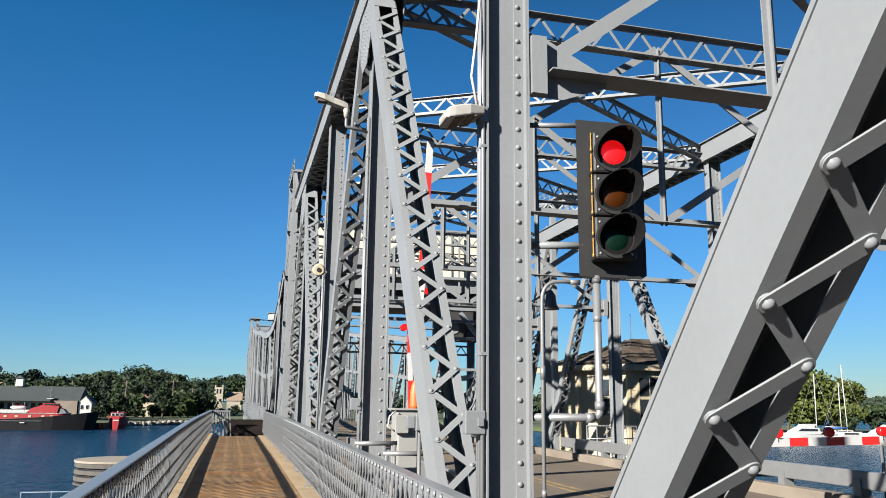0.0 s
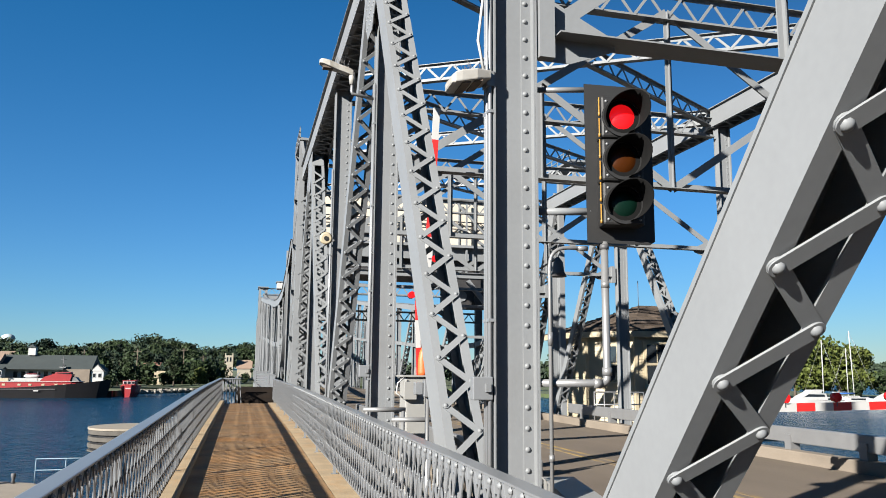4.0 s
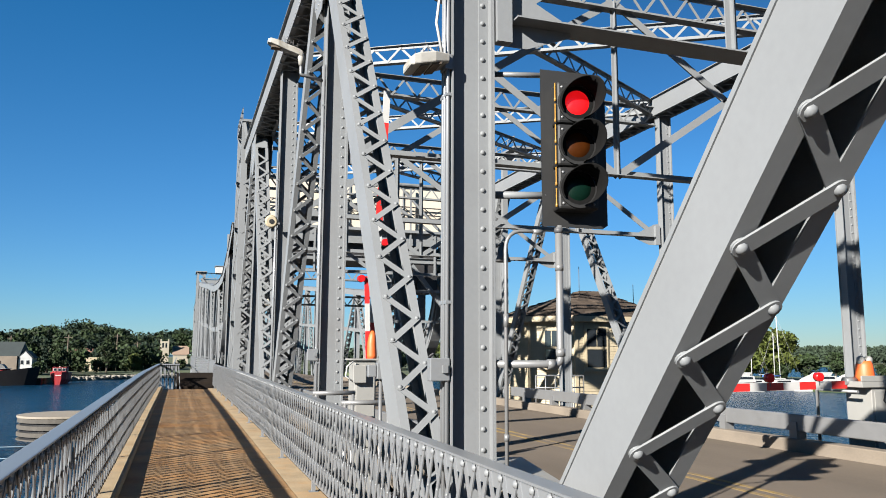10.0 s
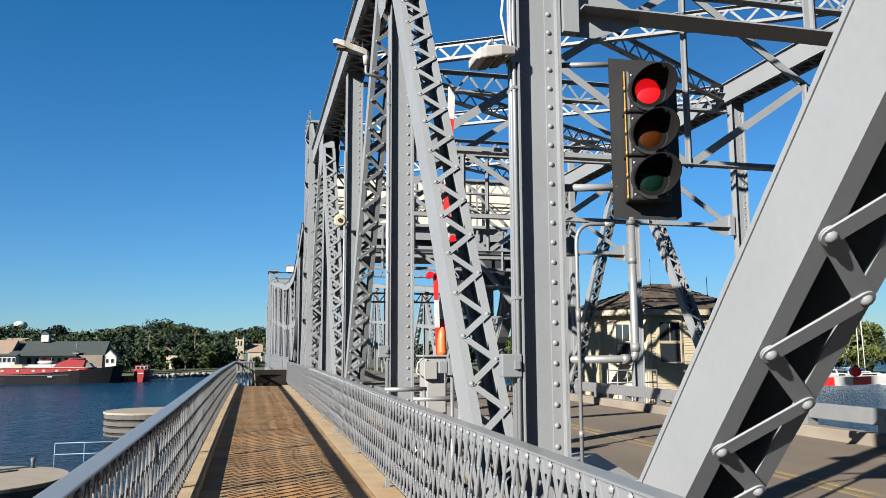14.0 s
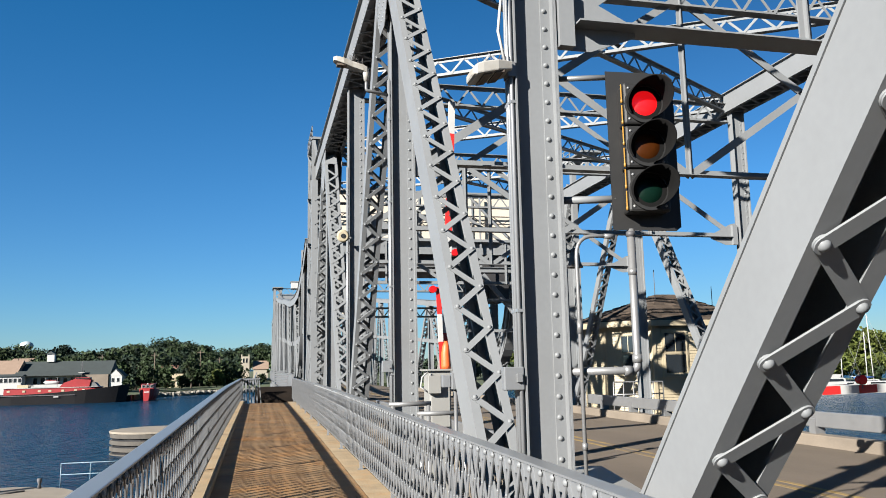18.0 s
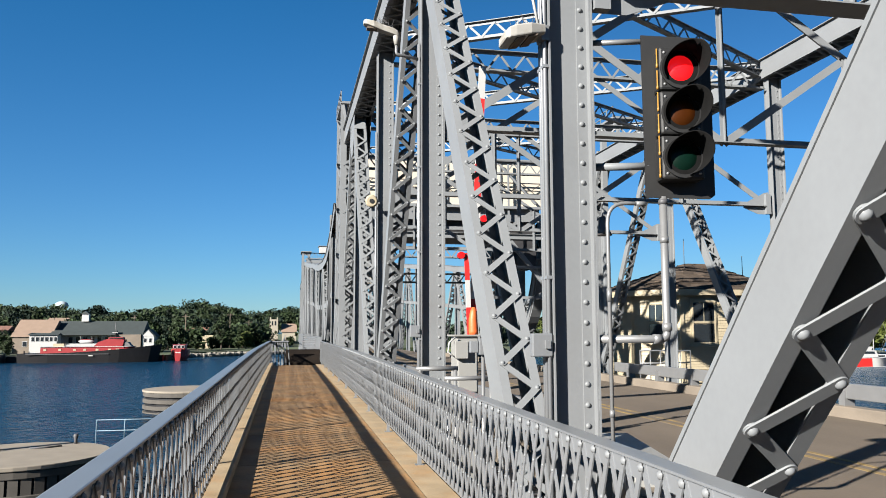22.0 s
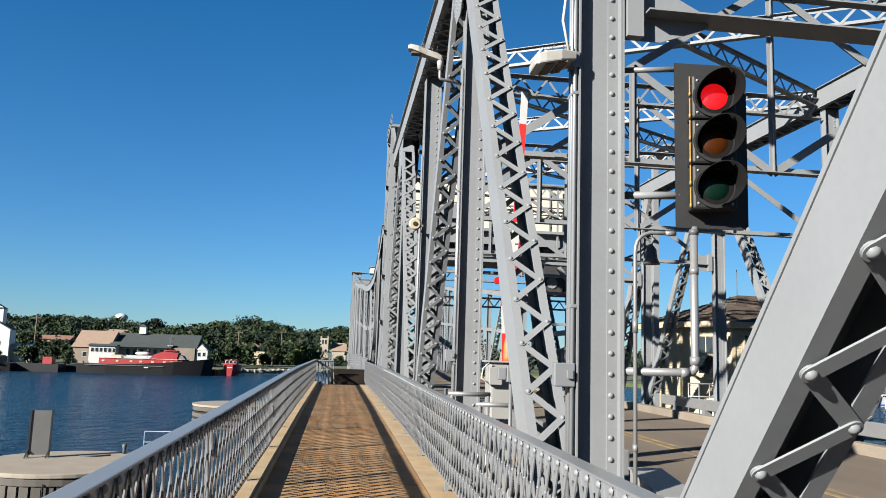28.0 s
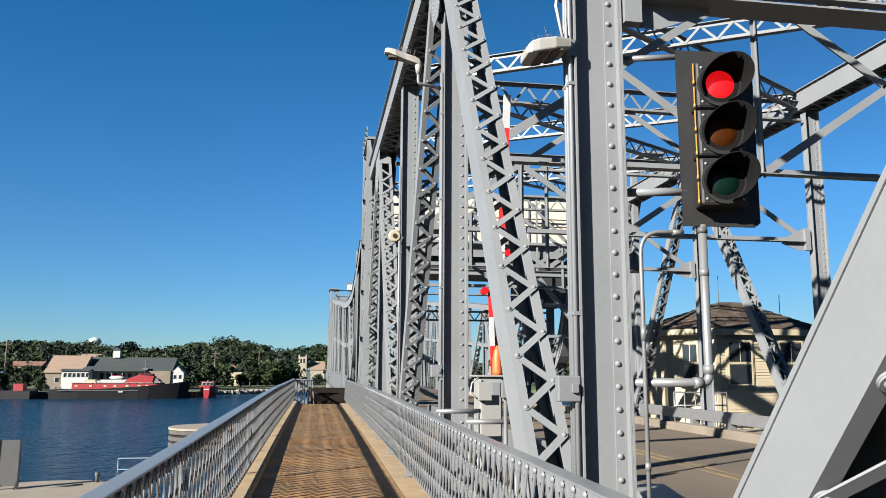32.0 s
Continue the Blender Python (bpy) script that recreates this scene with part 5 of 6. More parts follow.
for cx in (-6.15, -3.55):
    part("pinnacle", Shape().box(cx - 0.22, 300.1, 6.2, cx + 0.22, 300.6, 6.95), CHURCHSTONE, ch)
for cx in (-5.4, -4.3):
    part("belfry_opening", Shape().box(cx - 0.25, 299.9, 3.9, cx + 0.25, 299.99, 5.5), WINGLASS, ch)
wt = thing("water_tower", "pale blue domed water tower above the woods", "water tower")
part("tank", Shape().tube([(-132.5, 500, 17.8 + dz) for dz in (-3.0, -2.0, -0.3, 1.2, 2.0, 2.3)], [1.6, 3.3, 4.0, 3.2, 1.8, 0.3], 20), TOWERBLUE, wt)
part("stem", Shape().tube([(-132.5, 500, -3), (-132.5, 500, 15.3)], 0.9, 10), TOWERBLUE, wt)
for i, (px, py) in enumerate(((-104, 200), (-98, 212), (-63, 173.5), (-56, 205), (-25, 204), (-16, 230), (-11, 236), (-40, 220))):
    up = thing("utility_pole", "thin wooden utility pole with crossarm", "utility pole", "utility poles")
    part("pole", Shape().tube([(px, py, -3.2), (px, py, 5.0 + i % 3)], 0.13, 6), BARK, up)
    part("crossarm", Shape().box(px - 0.9, py - 0.06, 4.3 + i % 3, px + 0.9, py + 0.06, 4.45 + i % 3), BARK, up)


# ---- vessels ----
def hull(x0, x1, yc, beam, zdeck, zbow, mat, t, bow=1, name="hull"):
    """Lofted hull along x with a raking bow at the end given."""
    n, verts, faces = 14, [], []
    for i in range(n + 1):
        u = i / n
        w = beam / 2 * (min(1, (1 - u) * 3.2) ** 0.6) * (0.82 + 0.18 * min(1, u * 5))
        zd = zdeck + (zbow - zdeck) * u ** 2.2
        x = x0 + (x1 - x0) * u if bow > 0 else x1 - (x1 - x0) * u
        rake = 0.8 * u ** 3 * bow
        verts += [(x, yc - w, zd), (x - rake, yc - w * 0.85, -4.6), (x - rake, yc + w * 0.85, -4.6), (x, yc + w, zd)]
    for i in range(n):
        k = 4 * i
        faces += [(k, k + 1, k + 5, k + 4), (k + 1, k + 2, k + 6, k + 5), (k + 2, k + 3, k + 7, k + 6), (k + 3, k, k + 4, k + 7)]
    faces += [(0, 1, 2, 3), (4 * n, 4 * n + 1, 4 * n + 2, 4 * n + 3)]
    return part(name, Shape().add(verts, faces), mat, t)


def ports(t, xs, y, z, w, h, mat=None):
    for x in xs:
        part("porthole", Shape().box(x - w / 2, y - 0.05, z - h / 2, x + w / 2, y, z + h / 2), mat or WINGLASS, t)


rt = thing("tugboat", "large red and black tugboat moored at the quay", "tugboat", "moored boats")
hull(-49.2, -23.9, 160.0, 6.5, -2.45, -0.8, HULLBLACK, rt)
part("deckhouse", Shape().box(-45.4, 158.2, -2.5, -30.6, 161.8, -1.25).tube([(-30.6, 160, -2.5), (-30.6, 160, -1.25)], 1.75, 20), HULLRED, rt)
part("deckhouse_roof", Shape().box(-45.6, 158.05, -1.245, -30.6, 161.95, -1.17).tube([(-30.6, 160, -1.245), (-30.6, 160, -1.17)], 1.92, 20), WHITE, rt, "white edge of the deckhouse roof")
part("deckhouse_upper", Shape().prism([(-36.2, -1.17), (-31.0, -1.17), (-30.7, 0.1), (-33.6, 0.3), (-35.4, -0.35)], "y", 158.7, 161.3), HULLRED, rt)
part("pilothouse", Shape().box(-33.6, 158.9, 0.1, -31.0, 161.1, 0.55), HULLRED, rt, "", 0.1)
part("wheelhouse_windows", Shape().box(-33.4, 158.82, 0.2, -31.2, 158.88, 0.45), WINGLASS, rt)
part("windbreak", Shape().prism([(-30.8, -1.17), (-29.4, -1.17), (-30.0, -0.45), (-30.7, -0.3)], "y", 158.9, 161.1), SIGNGREY, rt, "grey canvas windbreak")
part("deck_crate", Shape().box(-43.3, 158.6, -1.17, -41.4, 160.2, -0.6), CREAM, rt, "cream deck crate")
for x in (-44.6, -42.0, -39.4, -37.6, -35.4, -33.2, -31.8):
    part("porthole", Shape().box(x - 0.25, 158.13, -1.95, x + 0.25, 158.19, -1.6), CREAM, rt)
part("boat_deck_rail", Shape().box(-41.2, 158.2, -0.75, -36.4, 158.23, -0.71).box(-41.2, 158.2, -0.96, -36.4, 158.23, -0.93), WHITE, rt)
for k in range(6):
    part("rail_post", Shape().box(-41.2 + 0.95 * k, 158.2, -1.17, -41.16 + 0.95 * k, 158.24, -0.71), WHITE, rt)
lb = part("lifeboat", Shape().tube([(-39.2, 160, -0.2), (-38.7, 160, -0.25), (-37.0, 160, -0.25), (-36.4, 160, -0.15)], [0.08, 0.36, 0.36, 0.08], 10), WHITE, rt, "white lifeboat on davits")
part("cover", Shape().box(-38.7, 159.75, 0.1, -37.0, 160.25, 0.22), HULLRED, lb)
for x in (-38.9, -36.9):
    part("davit", Shape().tube([(x, 160.4, -1.17), (x, 160.4, 0.5), (x, 160.0, 0.65)], 0.05, 6), WHITE, rt)
part("mast", Shape().tube([(-32.6, 160, 0.5), (-32.6, 160, 3.6)], 0.06, 6).tube([(-33.1, 160, 2.9), (-32.1, 160, 2.9)], 0.03, 5), DARKSTEEL, rt)
part("radar", Shape().box(-33.2, 159.9, 1.4, -32.1, 160.1, 1.5), WHITE, rt)
part("bulwark_stripe", Shape().box(-47.5, 156.72, -2.62, -33, 156.8, -2.5), DARKSTEEL, rt)
part("hull_mark", Shape().box(-36.6, 156.68, -2.95, -35.8, 156.72, -2.75), WHITE, rt)
gt = thing("tugboat", "dark green tugboat with white pilothouse moored at the quay", "tugboat", "moored boats")
hull(-77.5, -60.0, 157.0, 6.5, -2.7, -2.0, HULLBLACK, gt, -1)
part("rub_rail", Shape().box(-76.0, 153.7, -2.85, -61.5, 154.0, -2.6), HULLGREEN, gt)
part("deckhouse", Shape().box(-74.8, 155.3, -2.7, -62.2, 158.7, -1.45), HULLGREEN, gt, "", 0.1)
part("deckhouse_roof", Shape().box(-75.0, 155.1, -1.44, -62.6, 158.9, -1.3), WHITE, gt)
part("deckhouse_upper", Shape().box(-74.2, 155.6, -1.3, -69.0, 158.4, 0.15), WHITE, gt, "", 0.1)
part("pilothouse", Shape().box(-74.0, 155.8, 0.15, -71.2, 158.2, 1.1), WHITE, gt, "", 0.1)
part("funnel", Shape().prism([(-68.3, -1.3), (-66.1, -1.3), (-66.1, 1.45), (-68.2, 1.6)], "y", 156.0, 158.0), HULLBLACK, gt)
part("funnel_mark", Shape().prism([(-67.6, 0.45), (-66.9, 0.45), (-67.25, -0.05)], "y", 155.94, 155.99), WHITE, gt)
part("mast", Shape().tube([(-73.9, 157, 1.1), (-73.9, 157, 2.9)], 0.07, 6).tube([(-72.4, 157, 1.1), (-72.4, 157, 2.5)], 0.06, 6).tube([(-70.2, 157, 0.1), (-70.2, 157, 1.6)], 0.05, 6), WHITE, gt)
rl = Shape()
for z in (1.45, 1.75):
    rl.box(-74.2, 155.7, z - 0.02, -69.2, 155.74, z + 0.02)
for k in range(9):
    rl.box(-74.2 + 0.62 * k, 155.7, 0.15, -74.16 + 0.62 * k, 155.74, 1.75)
part("bridge_rail", rl, WHITE, gt, "white open bridge rail")
ports(gt, [-73.4 + 0.8 * k for k in range(3)], 155.8, 0.65, 0.5, 0.4)
ports(gt, [-73.6 + 1.1 * k for k in range(4)], 155.6, -0.5, 0.4, 0.45)
ports(gt, [-73.5 + 1.7 * k for k in range(7)], 155.3, -2.0, 0.4, 0.4, BLACK)
for k in range(6):
    part("tyre_fender", Shape().tube([(-74.5 + 2.3 * k, 153.55, -3.2), (-74.5 + 2.3 * k, 153.7, -3.2)], 0.38, 10), BLACK, gt)
brg = thing("barge", "low black work barge moored at the quay", "barge", "moored boats")
part("hull", Shape().box(-60.0, 157.2, -5, -52.4, 161, -2.7), HULLBLACK, brg)
part("shack", Shape().box(-55.6, 158, -2.7, -53.9, 160, -1.4), HULLRED, brg)
bl = thing("barge", "long dark hull moored at the quay", "barge", "moored boats")
part("hull", Shape().box(-103, 158, -5, -78.2, 161, -2.9), HULLBLACK, bl)
part("heap", Shape().prism([(-97, -2.9), (-88, -2.9), (-92, -0.9), (-94, -1.1)], "y", 158.3, 160.7), TANROOF, bl, "heap of tan sand")
part("deck_box", Shape().box(-101, 158.5, -2.9, -99.2, 160.5, -0.6), WHITE, bl)
rb = thing("tugboat", "small red harbour tug at the end of the quay", "tugboat", "moored boats")
bw = Shape()
prof = [(-22.75, -2.0), (-22.6, -3.2), (-21.9, -4.5), (-20.3, -4.5), (-19.6, -3.2), (-19.45, -2.0)]
bw.add([(x, y, z) for y, q in ((167.5, 1.0), (163.5, 1.0), (162.2, 0.82), (161.4, 0.35)) for x, z in [(-21.1 + (x + 21.1) * q, z + (0.12 if q < 1 and z > -2.5 else 0)) for x, z in prof]],
       [tuple(range(6)), tuple(range(18, 24))] + [(i * 6 + k, i * 6 + (k + 1) % 6, i * 6 + 6 + (k + 1) % 6, i * 6 + 6 + k) for i in range(3) for k in range(6)])
part("hull", bw, HULLRED, rb)
part("name_bar", Shape().box(-21.6, 161.36, -2.6, -20.6, 161.4, -2.4), WHITE, rb)
part("cabin", Shape().box(-22.3, 162.6, -2.0, -19.9, 165.6, -1.05), HULLRED, rb, "", 0.12)
part("cabin_roof", Shape().box(-22.4, 162.5, -1.05, -19.8, 165.7, -0.97), HULLRED, rb, "", 0.03)
for x in (-21.85, -21.1, -20.35):
    part("window_frame", Shape().box(x - 0.32, 162.54, -1.72, x + 0.32, 162.58, -1.14), WHITE, rb)
    part("window", Shape().box(x - 0.24, 162.5, -1.66, x + 0.24, 162.535, -1.2), WINGLASS, rb)
part("searchlight", Shape().tube([(-21.1, 163.0, -0.97), (-21.1, 163.0, -0.8)], 0.12, 8), WHITE, rb)

# ---- marina ----
dk = thing("dock", "long floating dock with dark fender edge", "dock", "", "structure")
part("deck", Shape().box(72, 111.5, -4.3, 124, 113.5, -3.75), DARKSTEEL, dk)
for k in range(18):
    part("dock_post", Shape().tube([(74 + 2.8 * k, 111.4, -4.5), (74 + 2.8 * k, 111.4, -3.2)], 0.12, 6), WHITE, dk)


def sailboat(x, y, L, h, mat, lean, canvas):
    t = thing("sailboat", "moored white sailboat with bare mast" if not canvas else "moored sailboat with blue sail cover", "sailboat", "marina boats")
    hull(x - L / 2, x + L / 2, y, L * 0.3, -2.95, -2.6, mat, t)
    part("cabin", Shape().box(x - L * 0.2, y - L * 0.09, -2.95, x + L * 0.2, y + L * 0.09, -2.35), WHITE, t, "", 0.08)
    part("cabin_windows", Shape().box(x - L * 0.15, y - L * 0.093, -2.75, x + L * 0.15, y - L * 0.088, -2.5), WINGLASS, t)
    part("boot_stripe", Shape().box(x - L * 0.4, y - L * 0.152, -3.95, x + L * 0.2, y - L * 0.148, -3.8), CANVASBLUE, t)
    part("mast", Shape().tube([(x, y, -3), (x + lean, y, h)], 0.075, 6), WHITE, t)
    part("boom", Shape().tube([(x, y, -1.7), (x - L * 0.38, y, -1.75)], 0.14 if canvas else 0.06, 6), CANVASBLUE if canvas else WHITE, t)
    part("stay", Shape().tube([(x + lean, y, h), (x + L * 0.48, y, -3.0)], 0.03, 4).tube([(x + lean, y, h), (x - L * 0.48, y, -3.0)], 0.02, 4), GALV, t)
    return t


sailboat(93.0, 109.5, 9, 7.0, WHITE, 0.2, False)
sailboat(98.6, 109.0, 10, 8.6, WHITE, -0.3, True)
sailboat(104.5, 117.0, 9, 6.0, WHITE, 0.1, False)
sailboat(84.0, 110.0, 8, 7.5, WHITE, 0.0, False)
sailboat(78.0, 109.0, 9, 8.0, WHITE, 0.2, True)


def yacht(x, y, L):
    t = thing("motor_yacht", "white motor yacht with raked windows at the dock", "motor yacht", "marina boats")
    hull(x - L / 2, x + L / 2, y, L * 0.32, -2.75, -2.35, WHITE, t, -1)
    part("cabin", Shape().prism([(x - L * 0.28, -2.65), (x + L * 0.32, -2.65), (x + L * 0.28, -1.65), (x - L * 0.05, -1.55), (x - L * 0.18, -2.05)], "y", y - L * 0.11, y + L * 0.11), WHITE, t)
    part("window_band", Shape().prism([(x - L * 0.17, -2.15), (x + L * 0.25, -2.15), (x + L * 0.24, -1.80), (x - L * 0.08, -1.75)], "y", y - L * 0.115, y + L * 0.115), WINGLASS, t)
    part("flybridge", Shape().prism([(x - L * 0.05, -1.55), (x + L * 0.2, -1.60), (x + L * 0.24, -1.05), (x + L * 0.02, -1.10)], "y", y - L * 0.09, y + L * 0.09), WHITE, t)
    return t


yacht(103.5, 106.0, 11)
yacht(113.0, 108.0, 10)
yacht(88.0, 107.0, 9)
rs_ = thing("sail_cover", "red canvas boat cover at the marina", "boat cover")
part("cover", Shape().prism([(89.2, -3.4), (92.4, -3.4), (91.4, -2.6), (90.0, -2.5)], "y", 107.2, 108.8), RED, rs_)
for i, (hx, hy, w) in enumerate(((430, 328, 5), (520, 312, 6), (585, 300, 5), (388, 360, 5), (680, 285, 6), (470, 318, 4))):
    building("house", "distant white lakeside house", hx, hx + w, hy, hy + 6, -1.0, 1.2, WHITE, DARKROOF, "x", [(hx + 1.2, -2.0, 0.9, 0.9), (hx + w - 1.2, -2.0, 0.9, 0.9)])

# ---- bascule tower, counterweight and machinery over the road ----
cwt = thing("counterweight", "cream concrete counterweight boxed in grey steel over the road", "counterweight")
blk = part("block", Shape().box(2.4, 33.4, 7.2, 11.5, 37.2, 9.3), CW, cwt)
for k in range(3):
    part("rib", Shape().box(4.4 + k * 2.5 - 0.03, 33.34, 7.2, 4.4 + k * 2.5 + 0.03, 33.4, 9.3), STEEL, blk)
part("cap_plate", Shape().box(2.3, 33.2, 9.3, 11.6, 37.4, 9.38), STEEL, cwt)
part("lower_flange", Shape().box(2.6, 33.0, 7.05, 11.2, 37.4, 7.17), STEEL, cwt)
part("girder", Shape().box(2.6, 33.3, 6.5, 11.2, 33.36, 7.05), STEEL, cwt)
part("underside", Shape().box(2.8, 33.6, 5.85, 11.0, 37.2, 7.0), BLACKSTEEL, cwt)
part("cross_girder", Shape().box(XL, 32.6, 5.62, XR, 32.63, 5.82).box(XL, 32.5, 5.82, XR, 32.75, 5.84).box(XL, 32.5, 5.60, XR, 32.75, 5.62), STEEL, cwt)
# operating struts and pinion gear in front of the block
for z, dd in ((8.1, 0.34),):
    sh = Shape()
    for e in (-1, 1):
        sh.box(2.6, 33.18, z + e * dd / 2 - 0.02, 11.3, 33.24, z + e * dd / 2 + 0.02)
    for k in range(18 if dd > 0.3 else 0):
        x0 = 2.6 + k * 8.7 / 18
        sg = 1 if k % 2 else -1
        sh.bar((x0, 33.21, z - sg * dd / 2), (x0 + 8.7 / 18, 33.21, z + sg * dd / 2), Y, 0.035, 0.03)
    part("operating_strut", sh, BLACKSTEEL, cwt, "dark greasy lattice operating strut")
for x in (5.0, 9.2):
    part("machinery_brace", Shape().bar((x, 33.15, 9.2), (x + 1.8, 33.15, 7.3), Y, 0.07, 0.09), STEEL, cwt)
for x in (4.2, 9.7):
    part("hanger", Shape().box(x - 0.04, 33.1, 5.7, x + 0.04, 33.16, 9.2), STEEL, cwt)
for x0 in (2.6, 9.3):
    gbx = Shape().box(x0, 33.8, 4.5, x0 + 1.9, 36.4, 5.85)
    gbx.tube([(x0 + 0.3, 33.6, 4.9), (x0 + 0.3, 33.8, 4.9)], 0.6, 18).tube([(x0 + 1.3, 33.5, 4.7), (x0 + 1.3, 33.8, 4.7)], 0.42, 16)
    part("gear_case", gbx, BLACKSTEEL, cwt, "dark oily gear case")
    part("gear_ring", Shape().tube([(x0 + 0.3, 33.55, 4.9), (x0 + 0.3, 33.6, 4.9)], 0.25, 12), STEEL, cwt)
for z in (4.35, 3.0):
    part("platform_beam", Shape().box(8.6, 32.4, z - 0.06, XR, 32.5, z + 0.06), STEEL, cwt)
for x0, x1 in ((XL, 4.2), (XR, 9.6)):
    part("knee_brace", Shape().bar((x0, 32.6, 2.8), (x1, 32.6, 5.5), Z, 0.2, 0.16), STEEL, cwt)
laced_strut(cwt, (XL, 38, 4.2), (XR, 38, 4.2), 0.5, Z, 0.2, 0.6, name="portal_strut")
laced_strut(cwt, (XL, 34, 5.1), (XR, 34, 5.1), 0.5, Z, 0.2, 0.6, name="portal_strut")


def segment(x, cy, cz, r, a0, a1):
    """Curved rolling girder with web, tread and stiffeners."""
    t = thing("rolling_segment", "grey curved rolling-lift girder with stiffener ribs", "girder", "rolling segments")
    n = 20
    an = [radians(a0 + (a1 - a0) * k / n) for k in range(n + 1)]
    outer = [(cy + r * math.cos(a), cz + r * math.sin(a)) for a in an]
    inner = [(cy + (r - 1.1) * math.cos(a), cz + (r - 1.1) * math.sin(a)) for a in reversed(an)]
    web = Shape()
    for k in range(n):
        q = [(cy + rr * math.cos(a), cz + rr * math.sin(a)) for rr, a in ((r - 1.1, an[k]), (r, an[k]), (r, an[k + 1]), (r - 1.1, an[k + 1]))]
        web.prism(q, "x", x - 0.03, x + 0.03)
    wb = part("web", web, STEEL, t)
    for nm, rr, w in (("tread", r, 0.5), ("inner_flange", r - 1.1, 0.3)):
        tr = Shape()
        for k in range(n):
            q = [(cy + q2 * math.cos(a), cz + q2 * math.sin(a)) for q2, a in ((rr - 0.04, an[k]), (rr + 0.04, an[k]), (rr + 0.04, an[k + 1]), (rr - 0.04, an[k + 1]))]
            tr.prism(q, "x", x - w / 2, x + w / 2)
        part(nm, tr, STEEL, t)
    for k in range(0, n + 1, 2):
        a = an[k]
        part("stiffener", Shape().bar((x, cy + (r - 1.06) * math.cos(a), cz + (r - 1.06) * math.sin(a)), (x, cy + (r - 0.04) * math.cos(a), cz + (r - 0.04) * math.sin(a)), X, 0.26, 0.03), STEEL, t)
    return t


for xs in (XL, XR):
    segment(xs, 39.4, 5.6, 4.7, 165, 275)

for xs in (XL, XR):
    tw = thing("bascule_tower", "tall grey steel bascule tower post with maintenance platform", "bridge tower", "bascule towers", "structure")
    for yy in (25.6, 27.6) if xs == XL else (27.3,):
        for dx in (-0.3, 0.25) if xs == XL else (0.0,):
            part("leg", Shape().box(xs + dx - 0.1, yy - 0.1, -1, xs + dx + 0.1, yy + 0.1, 9.3), STEEL, tw)
    if xs == XL:
        lacing(tw, Vector((xs - 0.025, 25.5, 1)), Vector((xs - 0.025, 25.5, 9.2)), X, -Y, 0.27, 0.8, 0.07, 0, False)
        lacing(tw, Vector((xs - 0.4, 26.6, 1)), Vector((xs - 0.4, 26.6, 9.2)), Y, -X, 0.95, 1.6, 0.08, 0, False)
    part("platform", Shape().box(xs - 0.42, 25.4, 9.25, xs + 0.4, 27.8, 9.33), STEEL, tw)
    rl = Shape()
    for k in range(5):
        rl.box(xs - 0.42, 25.4 + k * 0.58, 9.3, xs - 0.39, 25.43 + k * 0.58, 9.7)
    for z in (9.5, 9.69):
        rl.box(xs - 0.42, 25.4, z - 0.015, xs - 0.39, 27.8, z + 0.015)
    part("platform_rail", rl, STEEL, tw)
    part("knee", Shape().bar((xs - 0.33, 25.5, 9.2), (xs - 0.2, 25.2, 8.3), Y, 0.12, 0.08), STEEL, tw)
    ft = thing("far_truss", "grey steel trusses of the farther bridge spans", "bridge truss", "far trusses", "structure")
    pts = [(32, 6.7), (34.5, 5.9), (38.5, 5.2), (43, 5.2), (48.5, 5.5), (54, 6.0), (60, 6.6), (66, 7.1), (71.5, 7.6), (77, 8.1), (82, 8.6), (86, 9.0), (90, 9.3), (95, 8.1), (101, 8.1), (107, 8.1), (113, 8.1), (119, 8.1)]
    member("inclined_strut", ft, (xs, 32.0, -1), (xs, 27.2, 8.4), 0.5, 0.4, (-1, 1), 0.6, False, 0.1, 0.07, 0)
    for i, (y, z) in enumerate(pts):
        if i:
            post(ft, xs, y, -1, z, False, False)
            ch_ = Shape()
            for dx in (-0.2, 0.2):
                ch_.bar((xs + dx, *pts[i - 1]), (xs + dx, y, z), Z, 0.4, 0.02)
            ch_.bar((xs, pts[i - 1][0], pts[i - 1][1] + 0.2), (xs, y, z + 0.2), X, 0.5, 0.02)
            part("chord", ch_, STEEL, ft)
            if i > 1:
                lo, hi_ = ((pts[i - 1][0], -1), (y, z)) if i % 2 else ((y, -1), pts[i - 1])
                member("diagonal", ft, (xs, *lo), (xs, *hi_), 0.4, 0.3, (-1, 1), 0.5, False, 0.08, 0.07, 0)
                member("sub_strut", ft, (xs, pts[i - 1][0], pts[i - 1][1] * 0.55), (xs, y, z * 0.55), 0.3, 0.25, (), 0.6, False, 0.07, 0.06, 0, False)
    part("bottom_chord", Shape().box(xs - 0.22, 28, -1.2, xs + 0.22, 122, -0.6), STEEL, ft)
    fw = thing("bascule_tower", "farther grey steel bascule tower at the other end of the lift span", "bridge tower", "bascule towers", "structure")
    for yy in (90.5, 93.0):
        for dx in (-0.35, 0.35):
            part("leg", Shape().box(xs + dx - 0.12, yy - 0.12, -1, xs + dx + 0.12, yy + 0.12, 10.7), STEEL, fw)
    lacing(fw, Vector((xs, 90.35, 1)), Vector((xs, 90.35, 10.6)), X, -Y, 0.33, 0.9, 0.08, 0, False)
    lacing(fw, Vector((xs - 0.48, 91.75, 1)), Vector((xs - 0.48, 91.75, 10.6)), Y, -X, 1.2, 2.0, 0.09, 0, False)
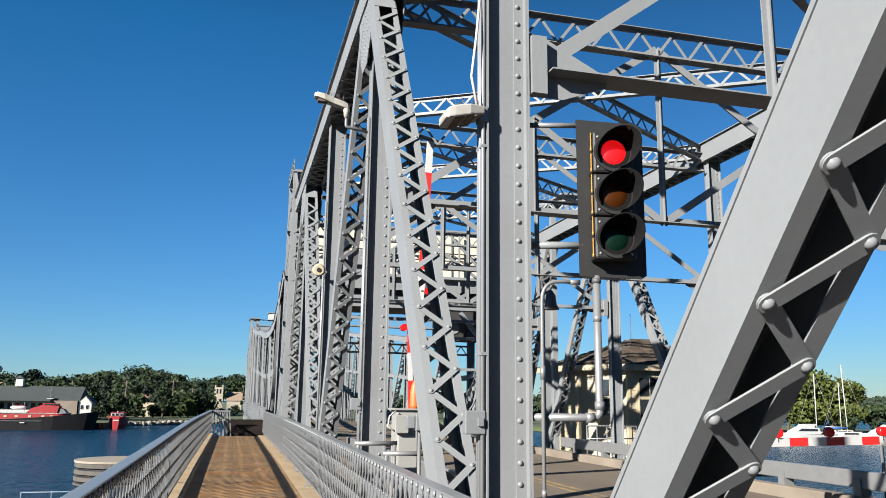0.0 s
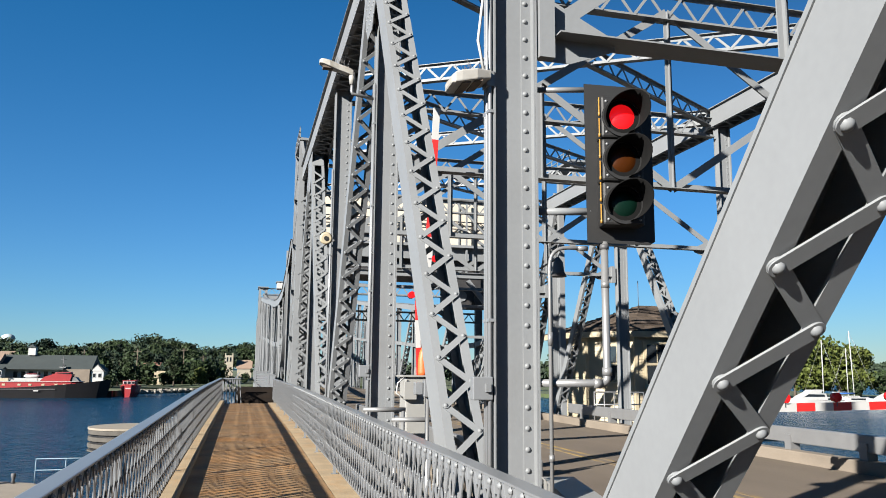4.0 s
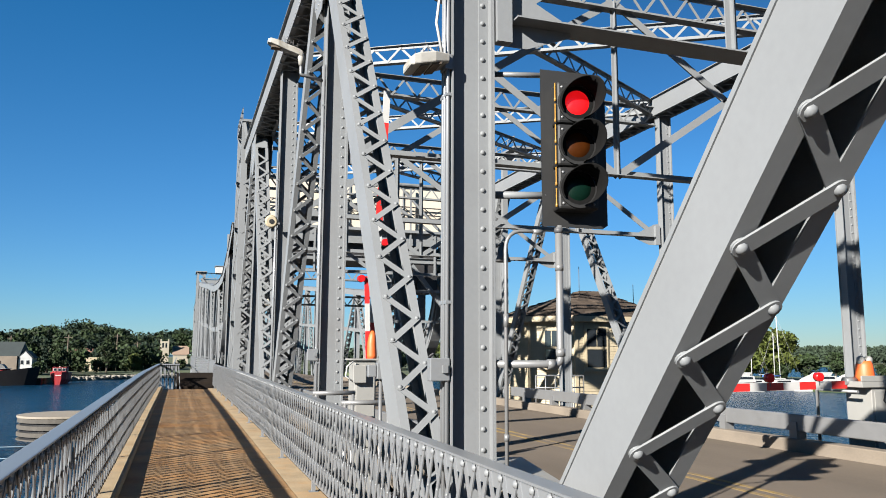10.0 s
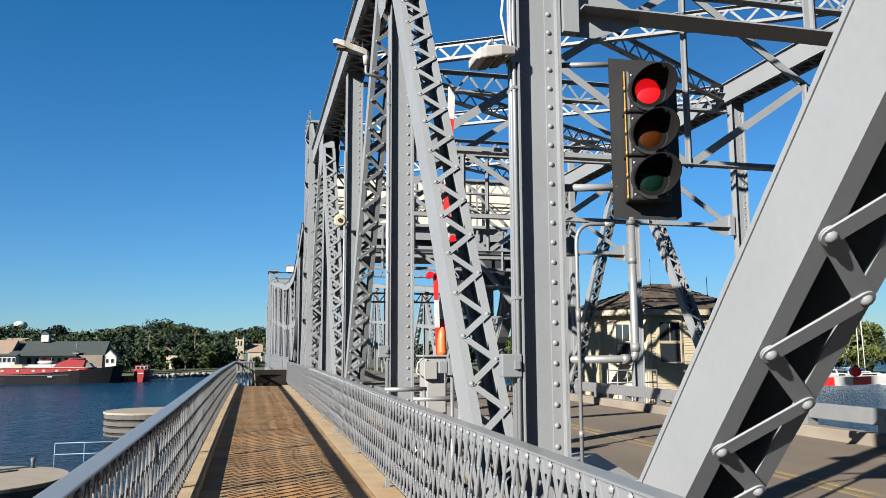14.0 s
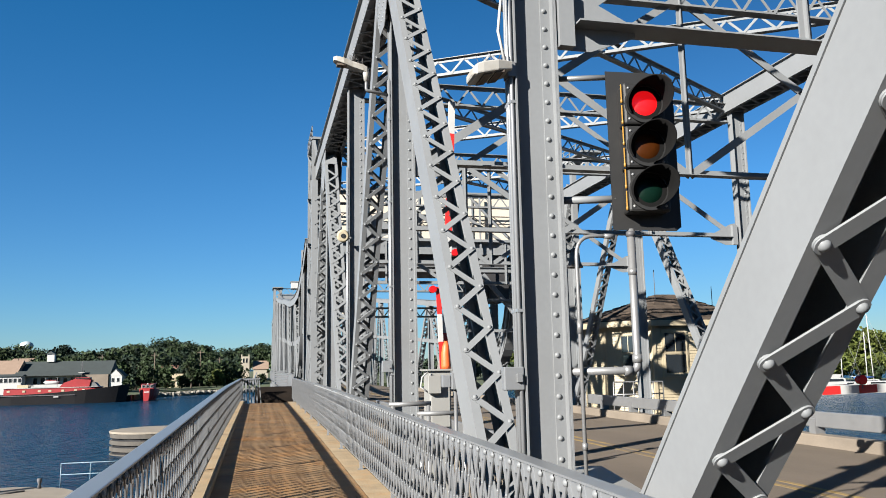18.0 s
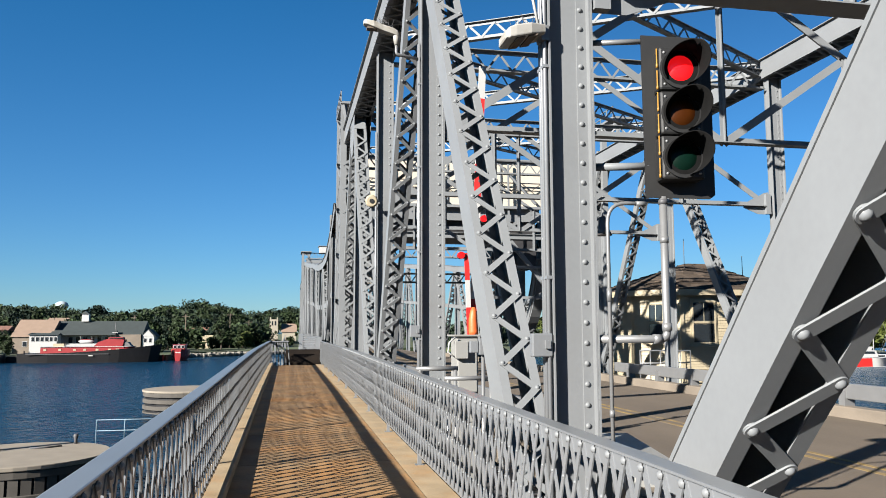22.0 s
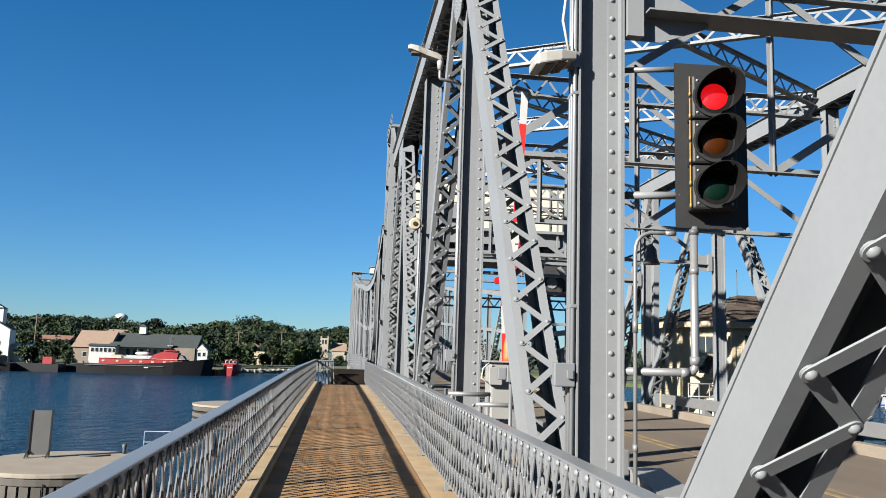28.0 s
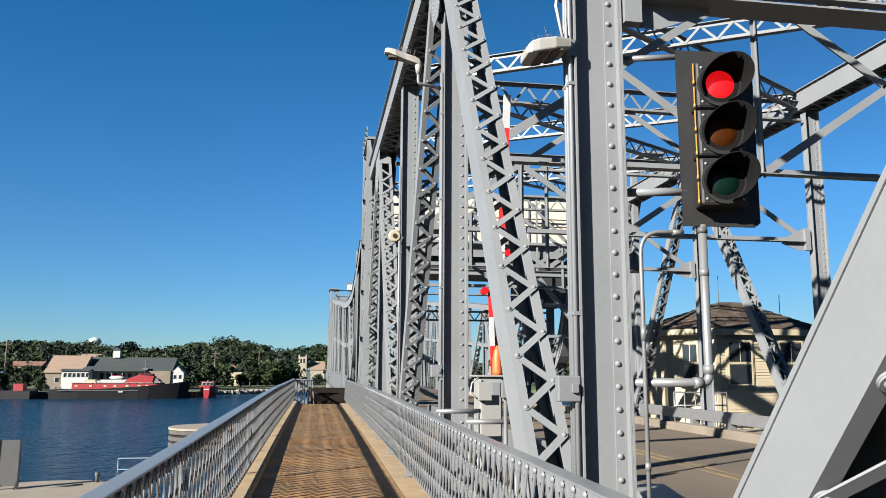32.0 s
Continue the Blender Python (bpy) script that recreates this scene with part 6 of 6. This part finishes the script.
    part("platform", Shape().box(xs - 0.6, 90.1, 10.7, xs + 0.6, 93.4, 10.8), STEEL, fw)
fp = thing("tower_portal", "deep grey lattice portal across the farther bascule tower", "cross bracing", "cross frames", "structure")
for z in (10.3, 7.6):
    laced_strut(fp, (XL, 90.4, z), (XR, 90.4, z), 0.7, Z, 0.25, 0.9)
part("panel", Shape().box(4.0, 90.9, 7.2, 10.0, 93.0, 9.2), CW, fp, "cream counterweight panel")
part("gusset", Shape().prism([(XL, 9.9), (XL, 7.9), (4.6, 9.9)], "y", 90.42, 90.46), STEEL, fp)
for k in range(5):
    part("brace", Shape().bar((XL + k * 1.97, 90.4, 7.9 if k % 2 else 10.0), (XL + (k + 1) * 1.97, 90.4, 10.0 if k % 2 else 7.9), Y, 0.3, 0.2), STEEL, fp)
mk = thing("machinery_house", "small white machinery cabin on the far bascule tower", "cabin")
part("cabin", Shape().box(3.5, 90.2, 10.66, 4.9, 92.0, 11.4), WHITE, mk)
part("roof", Shape().box(3.4, 90.1, 11.4, 5.0, 92.1, 11.48), STEEL, mk)
bell = thing("warning_bell", "dark warning bell under the tower brace", "bell")
part("bell", Shape().tube([(8.6, 19.9, 4.75), (8.6, 19.9, 4.6), (8.6, 19.9, 4.35), (8.6, 19.9, 4.2)], [0.04, 0.14, 0.17, 0.24], 14), DARKSTEEL, bell)
part("stem", Shape().tube([(8.6, 19.9, 4.75), (8.6, 21.2, 4.62), (8.6, PY[3] - 0.1, 4.6), (8.6, PY[3] - 0.06, 4.6)], 0.03, 6), DARKSTEEL, bell)

# ---- road-side end block, unseen near bank behind ----
eb = thing("barrier_end", "pale steel barrier end block beside the truss post", "barrier")
d0, d1 = Vector((3.30, 6.55, 0)), Vector((3.72, 8.45, 0))
sd = (d1 - d0).normalized().cross(Z)
part("body", Shape().bar(d0 + Z * 0.08, d1 + Z * 0.08, sd, 0.34, 0.44), BOX, eb, "", 0.015)
part("cap", Shape().bar(d0 + Z * 0.31, d1 + Z * 0.31, sd, 0.38, 0.02), BOX, eb)
guardrail(3.55, 8.6, 24.0, -1)
sheet("ground_near", [(-700, -60), (-80, -48), (-12, -40), (30, -40), (120, -55), (700, -70), (700, -700), (-700, -700)], -2.2, GRASS, "grassy near bank behind the bridge end")
# out-of-view trees, added to hold back low sky fill on the steel
near = []
for k in range(330):
    x = rs.uniform(-150, 170)
    near.append((x, rs.uniform(-100, -58) - abs(x) * 0.1, -2.2, rs.uniform(13, 19), rs.uniform(4, 6.5), False))
woods("near_woods", 25, near, LEAF, "unseen tall broadleaf woods added to block low sky light", 34, 1.0)
solid("approach_road", Shape().box(1.7, -300, -1.2, 12.1, -6, -0.15), ROAD, "concrete approach road on the near bank", "road", "", "structure")
solid("approach_walk", Shape().box(-0.9, -300, -1.2, 1.5, -3.5, 0.0), CONCRETE, "concrete approach footway on the near bank", "pavement", "", "structure")
